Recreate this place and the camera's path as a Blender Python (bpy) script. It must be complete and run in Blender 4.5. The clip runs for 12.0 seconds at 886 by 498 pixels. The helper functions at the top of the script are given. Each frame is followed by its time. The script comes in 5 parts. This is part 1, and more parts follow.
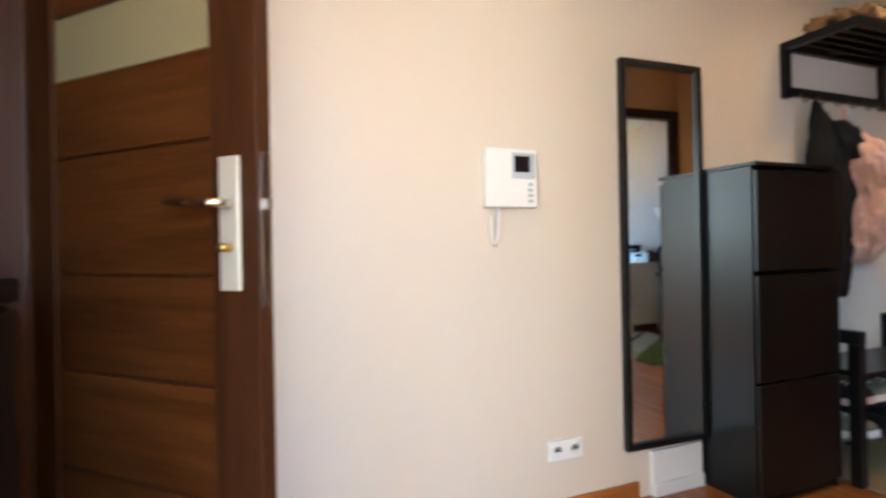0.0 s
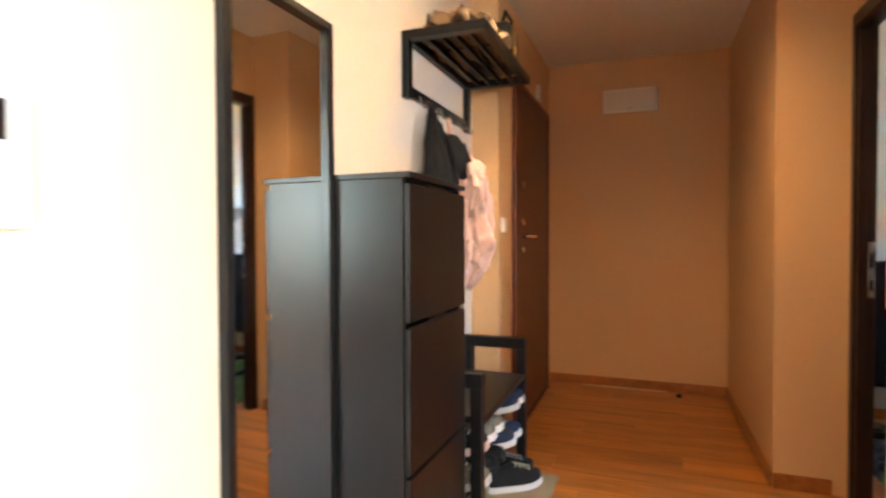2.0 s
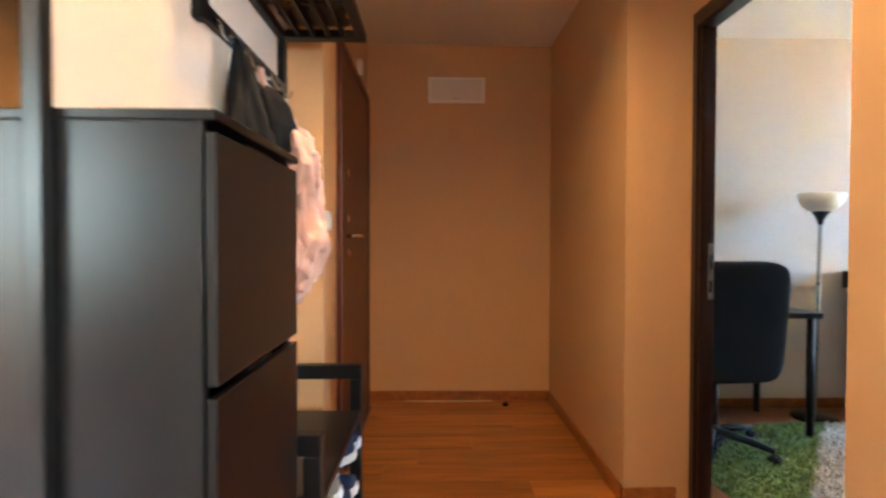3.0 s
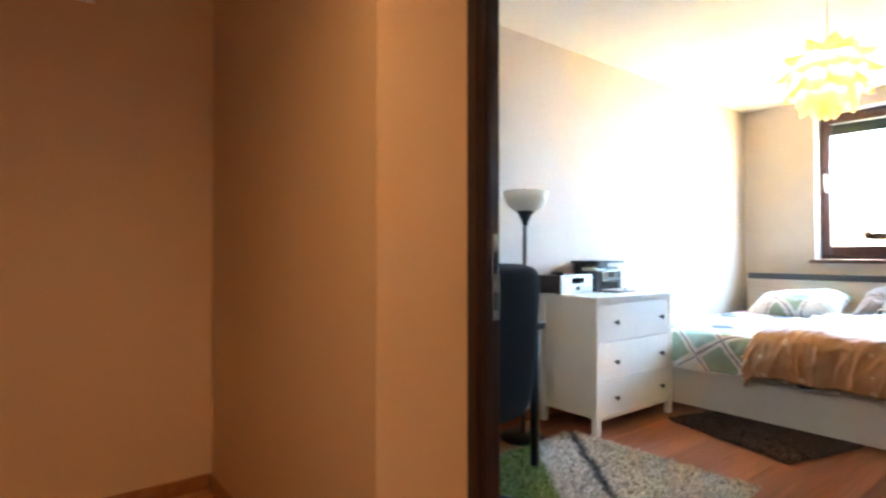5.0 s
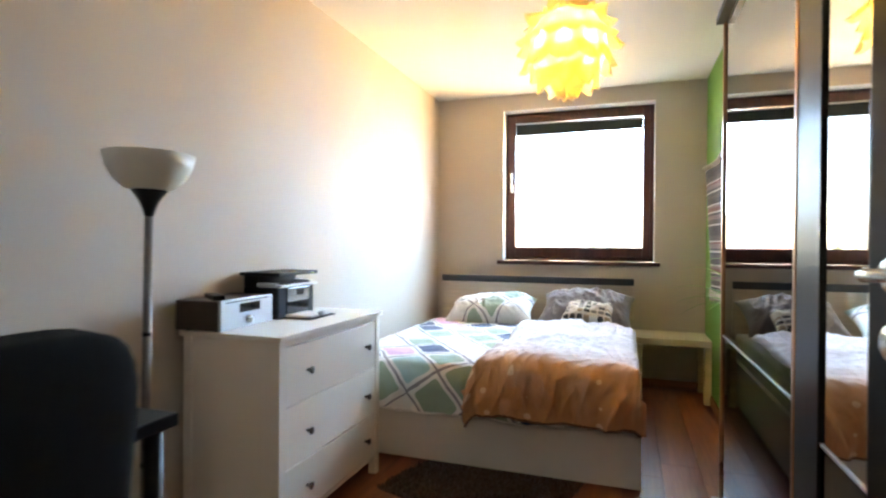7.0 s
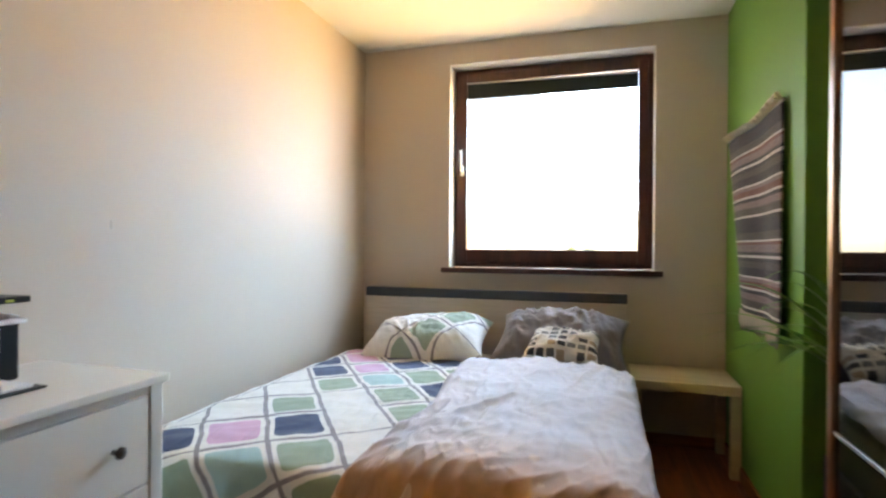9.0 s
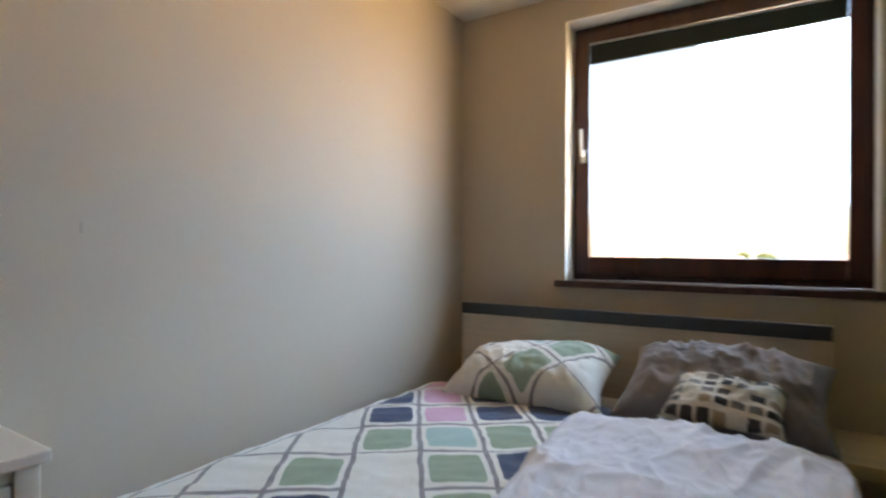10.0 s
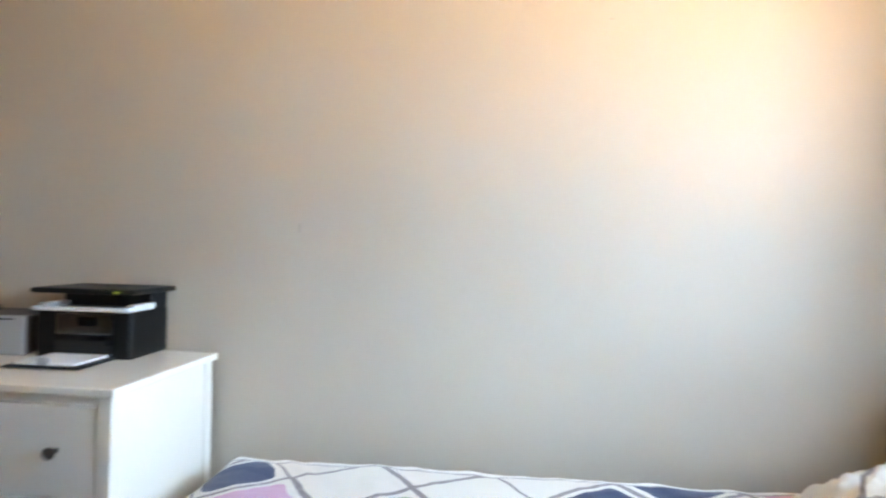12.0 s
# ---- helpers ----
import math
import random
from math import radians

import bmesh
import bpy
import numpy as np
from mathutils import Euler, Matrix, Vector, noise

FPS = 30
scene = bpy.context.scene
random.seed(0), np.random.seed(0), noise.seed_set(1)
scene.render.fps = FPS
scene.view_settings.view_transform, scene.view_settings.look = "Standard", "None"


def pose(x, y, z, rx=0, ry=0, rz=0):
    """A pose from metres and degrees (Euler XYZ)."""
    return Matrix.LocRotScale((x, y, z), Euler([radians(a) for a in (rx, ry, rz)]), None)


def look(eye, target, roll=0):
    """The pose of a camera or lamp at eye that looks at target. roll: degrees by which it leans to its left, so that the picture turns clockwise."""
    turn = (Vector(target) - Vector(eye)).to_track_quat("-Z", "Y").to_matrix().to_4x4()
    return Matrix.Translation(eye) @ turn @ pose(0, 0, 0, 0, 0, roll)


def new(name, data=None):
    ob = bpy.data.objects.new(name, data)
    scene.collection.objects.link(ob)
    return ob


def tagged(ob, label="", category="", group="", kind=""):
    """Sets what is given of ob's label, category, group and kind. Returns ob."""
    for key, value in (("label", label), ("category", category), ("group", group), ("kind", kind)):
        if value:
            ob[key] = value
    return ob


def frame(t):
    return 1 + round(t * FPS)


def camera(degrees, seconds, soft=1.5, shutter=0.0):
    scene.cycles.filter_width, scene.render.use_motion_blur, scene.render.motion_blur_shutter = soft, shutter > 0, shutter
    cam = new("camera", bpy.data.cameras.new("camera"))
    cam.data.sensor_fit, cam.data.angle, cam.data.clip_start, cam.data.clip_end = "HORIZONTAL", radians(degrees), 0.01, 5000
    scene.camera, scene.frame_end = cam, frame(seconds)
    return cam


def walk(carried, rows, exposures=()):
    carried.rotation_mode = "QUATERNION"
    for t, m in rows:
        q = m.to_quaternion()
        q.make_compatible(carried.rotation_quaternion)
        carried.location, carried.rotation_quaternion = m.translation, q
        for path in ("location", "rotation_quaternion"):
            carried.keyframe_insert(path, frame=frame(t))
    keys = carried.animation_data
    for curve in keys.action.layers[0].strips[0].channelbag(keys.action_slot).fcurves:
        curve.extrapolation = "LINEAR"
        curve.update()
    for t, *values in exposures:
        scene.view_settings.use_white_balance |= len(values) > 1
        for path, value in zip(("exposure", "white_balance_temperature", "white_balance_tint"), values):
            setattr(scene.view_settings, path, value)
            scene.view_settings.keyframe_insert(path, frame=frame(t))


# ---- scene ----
cam = camera(79.4, 12.0, soft=2.3, shutter=0.5)
PATH = [
    (0, (1.723, -0.252, 1.033), (-0.126, 0.511, 1.034), -1.1),
    (0.5, (1.562, -0.162, 1.064), (-0.101, 0.949, 1.053), -0.9),
    (1, (1.329, -0.054, 1.093), (-0.076, 1.369, 1.076), -0.9),
    (1.5, (1.131, 0.092, 1.13), (0.042, 1.769, 1.092), -0.5),
    (2, (0.905, 0.295, 1.164), (0.188, 2.162, 1.123), -0.2),
    (2.5, (0.714, 0.547, 1.174), (0.394, 2.521, 1.133), -0.0),
    (4.3, (0.552, 1.611, 1.06), (1.366, 3.438, 1.084), 0.2),
    (4.5, (0.591, 1.722, 1.059), (1.52, 3.494, 1.087), 0.2),
    (5, (0.785, 2.012, 1.082), (2.005, 3.596, 1.103), -0.0),
    (5.5, (0.981, 2.249, 1.093), (2.451, 3.606, 1.101), -0.0),
    (6, (1.206, 2.46, 1.098), (2.87, 3.568, 1.102), -0.0),
    (6.5, (1.495, 2.652, 1.135), (3.305, 3.503, 1.127), 0.3),
    (7, (1.783, 2.763, 1.169), (3.674, 3.413, 1.155), 0.4),
    (8.8, (2.981, 2.854, 1.159), (4.907, 3.394, 1.154), 0.2),
    (9, (3.124, 2.832, 1.17), (5.039, 3.411, 1.164), 0.4),
    (9.5, (3.497, 2.837, 1.179), (5.341, 3.613, 1.184), 0.2),
    (10, (3.863, 2.858, 1.183), (5.547, 3.938, 1.192), 0.4),
    (10.5, (4.184, 2.821, 1.214), (5.573, 4.259, 1.209), 0.7),
    (11, (4.537, 2.852, 1.215), (5.494, 4.608, 1.195), 1.1),
    (11.5, (4.887, 2.819, 1.186), (5.292, 4.777, 1.196), 1.0),
    (11.8, (5.104, 2.787, 1.181), (5.118, 4.787, 1.196), 1.2),
    (12, (5.202, 2.773, 1.178), (4.981, 4.761, 1.183), 1.3),
]
walk(cam, [(t, look(eye, target, roll)) for t, eye, target, roll in PATH], [(0.0, 3.1, 6500, 10), (0.5, 3.35, 6500, 10), (1.5, 3.85, 7000, 10), (2.0, 4.5, 7200, 10), (2.5, 4.5, 6900, 10), (4.5, 4.4, 7000, 10), (5.5, 4.12, 6500, 10), (6.5, 3.55, 6700, 12), (7.2, 3.35, 8000, 15), (9.0, 2.65, 8300, 16), (9.5, 2.45, 8300, 16), (10.0, 1.80, 8300, 16), (10.5, 1.85, 8300, 16), (11.0, 2.15, 8300, 16), (11.5, 2.6, 8300, 16), (12.0, 2.75, 8300, 16)])
SKY_STRENGTH, SUN_STRENGTH, WINDOW_POWER, SIDE_POWER, GROUND_POWER, LIVING_POWER, SOUTH_POWER, PENDANT_POWER, SPOT_POWER = 0.15, 5.0, 178, 92, 108, 7.6, 9.0, 0.7, 2.4

# ---- world, sun, large lights ----
world = bpy.data.worlds.new("world")
scene.world = world
world.use_nodes = True
_wn = world.node_tree.nodes
_sky = _wn.new("ShaderNodeTexSky")
_sky.sky_type, _sky.sun_disc = "NISHITA", False
_sky.sun_elevation, _sky.sun_rotation = radians(48), radians(250)
world.node_tree.links.new(_sky.outputs[0], _wn["Background"].inputs[0])
_wn["Background"].inputs[1].default_value = SKY_STRENGTH


def lamp(name, kind, energy, color, m, **more):
    data = bpy.data.lights.new(name, kind)
    data.energy, data.color = energy, color
    if kind == "SUN":
        data.angle = radians(0.6)
    if kind == "POINT":
        data.shadow_soft_size = more.get("radius", 0.05)
    if kind == "SPOT":
        data.shadow_soft_size, data.spot_size, data.spot_blend = 0.04, radians(more.get("cone", 110)), 0.8
    if kind == "AREA":
        data.shape, data.size, data.size_y = "RECTANGLE", more["size"][0], more["size"][1]
    ob = new(name, data)
    ob.matrix_world = m
    return ob


# sun from behind the house: azimuth over -x, so that it lights the land outside but never enters the window
lamp("sun", "SUN", SUN_STRENGTH, (1.0, 0.93, 0.82), look((-30, -12, 36), (0, 0, 0)))
# area lamps added outside the bedroom window in place of sky and sunlit field
lamp("window_skylight", "AREA", WINDOW_POWER, (0.34, 0.61, 1.0), look((9.20, 1.70, 2.95), (5.60, 2.85, 2.75)), size=(4.0, 2.7))
lamp("window_side_skylight", "AREA", SIDE_POWER, (0.34, 0.61, 1.0), look((8.20, 0.30, 2.85), (6.60, 3.10, 2.30)), size=(2.6, 2.4))
lamp("window_groundlight", "AREA", GROUND_POWER, (1.0, 0.71, 0.30), look((8.60, 0.90, 0.08), (6.30, 3.00, 0.30)), size=(4.0, 1.9))
lamp("living_skylight", "AREA", LIVING_POWER, (0.72, 0.87, 1.0), look((4.72, -0.95, 1.45), (0.0, -0.4, 1.1)), size=(2.3, 1.5))
# added lamp at an assumed, unseen window; brightens cabinet side and corridor corner
lamp("living_south_skylight", "AREA", SOUTH_POWER, (0.60, 0.84, 1.0), look((3.40, -3.02, 1.62), (1.5, 1.0, 0.6)), size=(1.5, 1.2))
lamp("pendant_bulb", "POINT", PENDANT_POWER, (1.0, 0.72, 0.36), pose(4.15, 3.01, 2.03), radius=0.06)
for _x, _y, _k, _cone in ((0.95, 0.30, 0.6, 120), (0.95, -0.15, 0.6, 120), (0.80, 2.35, 1.8, 150)):
    lamp("ceiling_spot_light", "SPOT", SPOT_POWER * _k, (1.0, 0.67, 0.35), look((_x, _y, 2.50), (_x, _y + 0.01, 0)), cone=_cone)


# ---- materials ----
def nodes_of(name):
    m = bpy.data.materials.new(name)
    m.use_nodes = True
    return m, m.node_tree.nodes, m.node_tree.links, m.node_tree.nodes["Principled BSDF"]


def put(bsdf, **values):
    for key, value in values.items():
        bsdf.inputs[key.replace("_", " ")].default_value = value


def noise_node(n, l, scale, detail=4, stretch=None):
    tc = n.new("ShaderNodeTexCoord")
    out = tc.outputs["Object"]
    if stretch:
        mp = n.new("ShaderNodeMapping")
        mp.inputs["Scale"].default_value = stretch
        l.new(out, mp.inputs[0])
        out = mp.outputs[0]
    t = n.new("ShaderNodeTexNoise")
    t.inputs["Scale"].default_value, t.inputs["Detail"].default_value = scale, detail
    l.new(out, t.inputs["Vector"])
    return t


def mix_color(n, l, fac, a, b, kind="MIX"):
    m = n.new("ShaderNodeMix")
    m.data_type, m.blend_type = "RGBA", kind
    for sock, value in ((m.inputs[0], fac), (m.inputs[6], a), (m.inputs[7], b)):
        if isinstance(value, (int, float)):
            sock.default_value = value
        elif isinstance(value, tuple):
            sock.default_value = (*value, 1) if len(value) == 3 else value
        else:
            l.new(value, sock)
    return m.outputs[2]


def ramp(n, l, fac, stops, constant=False):
    r = n.new("ShaderNodeValToRGB")
    r.color_ramp.interpolation = "CONSTANT" if constant else "LINEAR"
    els = r.color_ramp.elements
    while len(els) < len(stops):
        els.new(0.5)
    for e, (p, c) in zip(els, stops):
        e.position, e.color = p, (*c, 1) if len(c) == 3 else c
    l.new(fac, r.inputs[0])
    return r.outputs[0]


def surface(name, color, rough=0.5, vary=0.12, grain=90.0, blotch=2.2, bump=0.05, metal=0.0, coat=0.0, stretch=None, sheen=0.0):
    """Colour with blotches and grain at two scales, and fine relief."""
    m, n, l, b = nodes_of(name)
    big, small = noise_node(n, l, blotch, 3), noise_node(n, l, grain, 5, stretch=stretch)
    dark = tuple(c * (1 - vary) for c in color)
    light = tuple(min(1, c * (1 + vary)) for c in color)
    c1 = mix_color(n, l, big.outputs[0], dark, light)
    c2 = mix_color(n, l, 0.25, c1, ramp(n, l, small.outputs[0], [(0.3, dark), (0.7, light)]))
    l.new(c2, b.inputs["Base Color"])
    rr = n.new("ShaderNodeMapRange")
    rr.inputs[3].default_value, rr.inputs[4].default_value = max(0.02, rough - 0.08), min(1, rough + 0.08)
    l.new(big.outputs[0], rr.inputs[0])
    l.new(rr.outputs[0], b.inputs["Roughness"])
    put(b, Metallic=metal, Coat_Weight=coat, Sheen_Weight=sheen, Specular_IOR_Level=0.25 if rough >= 0.7 or max(color) < 0.02 else 0.5)
    if bump:
        bp = n.new("ShaderNodeBump")
        bp.inputs["Strength"].default_value, bp.inputs["Distance"].default_value = bump, 0.01
        l.new(small.outputs[0], bp.inputs["Height"])
        l.new(bp.outputs[0], b.inputs["Normal"])
    return m


def wood(name, dark, light, rough=0.35, along="x", coat=0.2, per_piece=0.3, scale=1.0):
    """Wood grain stretched along an axis, with a shade of its own for each piece."""
    m, n, l, b = nodes_of(name)
    st = {"x": (0.6, 9, 9), "y": (9, 0.6, 9), "z": (9, 9, 0.6)}[along]
    tc, oi = n.new("ShaderNodeTexCoord"), n.new("ShaderNodeObjectInfo")
    add = n.new("ShaderNodeVectorMath")
    add.operation = "MULTIPLY_ADD"
    add.inputs[1].default_value = st
    l.new(tc.outputs["Object"], add.inputs[0])
    cx = n.new("ShaderNodeVectorMath")
    cx.operation = "SCALE"
    cx.inputs[0].default_value = (37.0, 91.0, 53.0)
    l.new(oi.outputs["Random"], cx.inputs["Scale"])
    l.new(cx.outputs[0], add.inputs[2])
    t = n.new("ShaderNodeTexNoise")
    t.inputs["Scale"].default_value, t.inputs["Detail"].default_value, t.inputs["Distortion"].default_value = 2.2 * scale, 7, 0.7
    l.new(add.outputs[0], t.inputs["Vector"])
    fine = n.new("ShaderNodeTexNoise")
    fine.inputs["Scale"].default_value, fine.inputs["Detail"].default_value = 14 * scale, 4
    l.new(add.outputs[0], fine.inputs["Vector"])
    c = ramp(n, l, t.outputs[0], [(0.32, dark), (0.52, tuple((p + q) / 2 for p, q in zip(dark, light))), (0.68, light)])
    c = mix_color(n, l, 0.3, c, ramp(n, l, fine.outputs[0], [(0.35, dark), (0.65, light)]))
    mr = n.new("ShaderNodeMapRange")
    mr.inputs[3].default_value, mr.inputs[4].default_value = 1 - per_piece, 1 + per_piece
    l.new(oi.outputs["Random"], mr.inputs[0])
    hs = n.new("ShaderNodeHueSaturation")
    l.new(mr.outputs[0], hs.inputs["Value"])
    l.new(c, hs.inputs["Color"])
    l.new(hs.outputs[0], b.inputs["Base Color"])
    rr = n.new("ShaderNodeMapRange")
    rr.inputs[3].default_value, rr.inputs[4].default_value = rough - 0.02, rough + 0.04
    l.new(t.outputs[0], rr.inputs[0])
    l.new(rr.outputs[0], b.inputs["Roughness"])
    put(b, Coat_Weight=coat, Coat_Roughness=0.25, Specular_IOR_Level=0.20 if max(light) < 0.01 else 0.3 if max(light) < 0.12 else 0.5)
    return m


def glow(name, color, strength):
    m, n, l, b = nodes_of(name)
    put(b, Base_Color=(*color, 1), Emission_Color=(*color, 1), Emission_Strength=strength)
    return m


def plain(name, color, rough, metal=0.0):
    m, n, l, b = nodes_of(name)
    put(b, Base_Color=(*color, 1), Roughness=rough, Metallic=metal)
    return m


CREAM_PAINT = surface("hall_cream_paint", (0.68, 0.59, 0.49), 0.5, 0.04, 260, 1.3, 0.10)
HALL_PAINT = surface("hall_caramel_paint", (0.62, 0.365, 0.180), 0.5, 0.05, 260, 1.3, 0.10)
BED_PAINT = surface("bedroom_beige_grey_paint", (0.54, 0.46, 0.375), 0.6, 0.05, 260, 1.3, 0.10)
GREEN_PAINT = surface("green_wall_paint", (0.13, 0.30, 0.035), 0.55, 0.06, 260, 1.3, 0.10)
CEIL_PAINT = surface("white_ceiling_paint", (0.78, 0.76, 0.71), 0.7, 0.03, 200, 1.3, 0.08)
WHITE_PAINT = surface("white_lacquer", (0.78, 0.72, 0.64), 0.35, 0.03, 120, 2, 0.02)
REVEAL = surface("white_reveal_plaster", (0.78, 0.76, 0.72), 0.6, 0.03, 150, 2, 0.06)
FLOOR_WOOD = wood("laminate_floor", (0.15, 0.042, 0.007), (0.52, 0.19, 0.044), 0.28, "x", 0.10, 0.14, 0.5)
FLOOR_RED = wood("reddish_laminate", (0.20, 0.052, 0.019), (0.43, 0.140, 0.052), 0.33, "x", 0.08, 0.14, 0.5)
BASE_WOOD = wood("baseboard_wood", (0.22, 0.066, 0.014), (0.42, 0.145, 0.034), 0.4, "y", 0.2, 0.1)
DOOR_WOOD = wood("walnut_door", (0.034, 0.0095, 0.002), (0.100, 0.031, 0.008), 0.38, "x", 0.15, 0.1)
DOOR_STILE = wood("walnut_stile", (0.030, 0.009, 0.003), (0.070, 0.023, 0.008), 0.38, "z", 0.15, 0.1)
FRAME_DARK = wood("dark_walnut_frame", (0.014, 0.006, 0.004), (0.032, 0.012, 0.008), 0.3, "z", 0.3, 0.1)
LEAF_DARK = wood("dark_wenge_leaf", (0.008, 0.006, 0.0055), (0.020, 0.014, 0.012), 0.34, "z", 0.0, 0.1)
WINDOW_WOOD = wood("mahogany_window", (0.040, 0.013, 0.009), (0.095, 0.030, 0.020), 0.35, "z", 0.3, 0.08)
ENTRANCE_WOOD = wood("entrance_door_mahogany", (0.060, 0.012, 0.004), (0.115, 0.024, 0.008), 0.4, "z", 0.2, 0.08)
BLACK_BROWN = wood("black_brown_foil", (0.0062, 0.0061, 0.0068), (0.0076, 0.0074, 0.0080), 0.30, "z", 0.0, 0.05)
put(BLACK_BROWN.node_tree.nodes["Principled BSDF"], Specular_IOR_Level=0.35)
BLACK_METAL = surface("black_metal", (0.006, 0.0055, 0.0055), 0.38, 0.2, 80, 3, 0.02)
BLACK_PLASTIC = surface("black_plastic", (0.006, 0.006, 0.0065), 0.45, 0.2, 140, 3, 0.04)
GREY_SILVER = surface("silver_plastic", (0.52, 0.53, 0.54), 0.33, 0.05, 120, 3, 0.02, metal=0.6)
CHROME = surface("brushed_steel", (0.62, 0.59, 0.54), 0.24, 0.06, 150, 3, 0.02, metal=1.0)
COPPER = surface("copper_edge_profile", (0.45, 0.24, 0.13), 0.3, 0.05, 150, 3, 0.02, metal=0.8)
WHITE_PLASTIC = surface("white_plastic", (0.80, 0.79, 0.76), 0.35, 0.02, 150, 3, 0.01)
MIRROR = plain("mirror", (0.88, 0.90, 0.89), 0.02, 1.0)
DARK_MIRROR = plain("smoked_mirror", (0.30, 0.30, 0.31), 0.03, 1.0)
DARK_GLASS = plain("dark_smoked_glass", (0.13, 0.13, 0.14), 0.04, 1.0)
BLACK_GLASS = plain("black_glass", (0.012, 0.012, 0.013), 0.05)
BIRCH = wood("birch_foil", (0.52, 0.42, 0.26), (0.68, 0.57, 0.38), 0.4, "y", 0.1, 0.04)
HEAD_WOOD = wood("pale_headboard", (0.47, 0.39, 0.30), (0.60, 0.51, 0.41), 0.45, "y", 0.05, 0.03)


def glass_mat(name, color=(1, 1, 1), rough=0.0):
    m, n, l, b = nodes_of(name)
    put(b, Base_Color=(*color, 1), Roughness=rough, Transmission_Weight=1.0, IOR=1.45)
    return m


GLASS = glass_mat("clear_glass")
MILK_GLASS = surface("frosted_glass", (0.86, 0.85, 0.80), 0.10, 0.03, 60, 3, 0.01)
put(MILK_GLASS.node_tree.nodes["Principled BSDF"], Transmission_Weight=0.25, Coat_Weight=1.0, Coat_Roughness=0.04, Coat_IOR=1.7)

OLIVE_GLASS = surface("olive_tinted_milk_glass", (0.24, 0.20, 0.11), 0.04, 0.03, 60, 3, 0.01)


# ---- mesh helpers ----
def link_mesh(name, bm, material, parent=None, label="", smooth=False):
    me = bpy.data.meshes.new(name)
    bm.normal_update()
    bm.to_mesh(me)
    bm.free()
    for mt in (material if isinstance(material, (list, tuple)) else [material]):
        me.materials.append(mt)
    if smooth:
        for p in me.polygons:
            p.use_smooth = True
    ob = new(name, me)
    if parent:
        ob.parent = parent
    if label:
        tagged(ob, label)
    return ob


def part(name, bm, material, parent, label="", smooth=False):
    return link_mesh(name, bm, material, parent, label, smooth)


def thing(name, label, category, m=None, group="", kind=""):
    ob = new(name)
    ob.empty_display_size = 0.1
    if m is not None:
        ob.matrix_world = m
    return tagged(ob, label, category, group, kind)


def box(x0, x1, y0, y1, z0, z1, bevel=0.0, bm=None, segs=2):
    mine = bmesh.new()
    r = bmesh.ops.create_cube(mine, size=1.0)
    for v in r["verts"]:
        v.co = Vector(((x0 + x1) / 2 + v.co.x * (x1 - x0), (y0 + y1) / 2 + v.co.y * (y1 - y0), (z0 + z1) / 2 + v.co.z * (z1 - z0)))
    if bevel:
        bmesh.ops.bevel(mine, geom=mine.edges[:], offset=bevel, segments=segs, affect="EDGES", profile=0.6)
    return merged(bm, mine)


def merged(bm, mine, m=None):
    if m is not None:
        mine.transform(m)
    if bm is None:
        return mine
    me = bpy.data.meshes.new("tmp")
    mine.to_mesh(me)
    bm.from_mesh(me)
    bpy.data.meshes.remove(me)
    mine.free()
    return bm


def tube(points, radius, sides=8, bm=None, closed=False):
    """A round rod through the points."""
    mine = bmesh.new()
    pts = [Vector(p) for p in points]
    rings = []
    radii = radius if isinstance(radius, (list, tuple)) else [radius] * len(pts)
    for i, p in enumerate(pts):
        d = (pts[min(i + 1, len(pts) - 1)] - pts[max(i - 1, 0)]).normalized()
        up = Vector((0, 0, 1)) if abs(d.z) < 0.95 else Vector((1, 0, 0))
        a = d.cross(up).normalized()
        c = a.cross(d)
        rings.append([mine.verts.new(p + radii[i] * (math.cos(q) * a + math.sin(q) * c)) for q in (2 * math.pi * k / sides for k in range(sides))])
    for r0, r1 in zip(rings, rings[1:]):
        for k in range(sides):
            mine.faces.new((r0[k], r0[(k + 1) % sides], r1[(k + 1) % sides], r1[k]))
    mine.faces.new(rings[0][::-1])
    mine.faces.new(rings[-1])
    bmesh.ops.recalc_face_normals(mine, faces=mine.faces[:])
    return merged(bm, mine)


def lathe(profile, steps=32, bm=None, m=None):
    """A turned body from (radius, height) pairs."""
    mine = bmesh.new()
    rings = []
    for r, z in profile:
        rings.append([mine.verts.new((r * math.cos(a), r * math.sin(a), z)) for a in (2 * math.pi * k / steps for k in range(steps))])
    for r0, r1 in zip(rings, rings[1:]):
        for k in range(steps):
            mine.faces.new((r0[k], r0[(k + 1) % steps], r1[(k + 1) % steps], r1[k]))
    if profile[0][0] > 0.0005:
        mine.faces.new(rings[0][::-1])
    if profile[-1][0] > 0.0005:
        mine.faces.new(rings[-1])
    bmesh.ops.remove_doubles(mine, verts=mine.verts[:], dist=0.00005)
    bmesh.ops.recalc_face_normals(mine, faces=mine.faces[:])
    return merged(bm, mine, m)


def structure(name, bm, material, label, category, smooth=False):
    return tagged(link_mesh(name, bm, material, None, "", smooth), label, category, "", "structure")


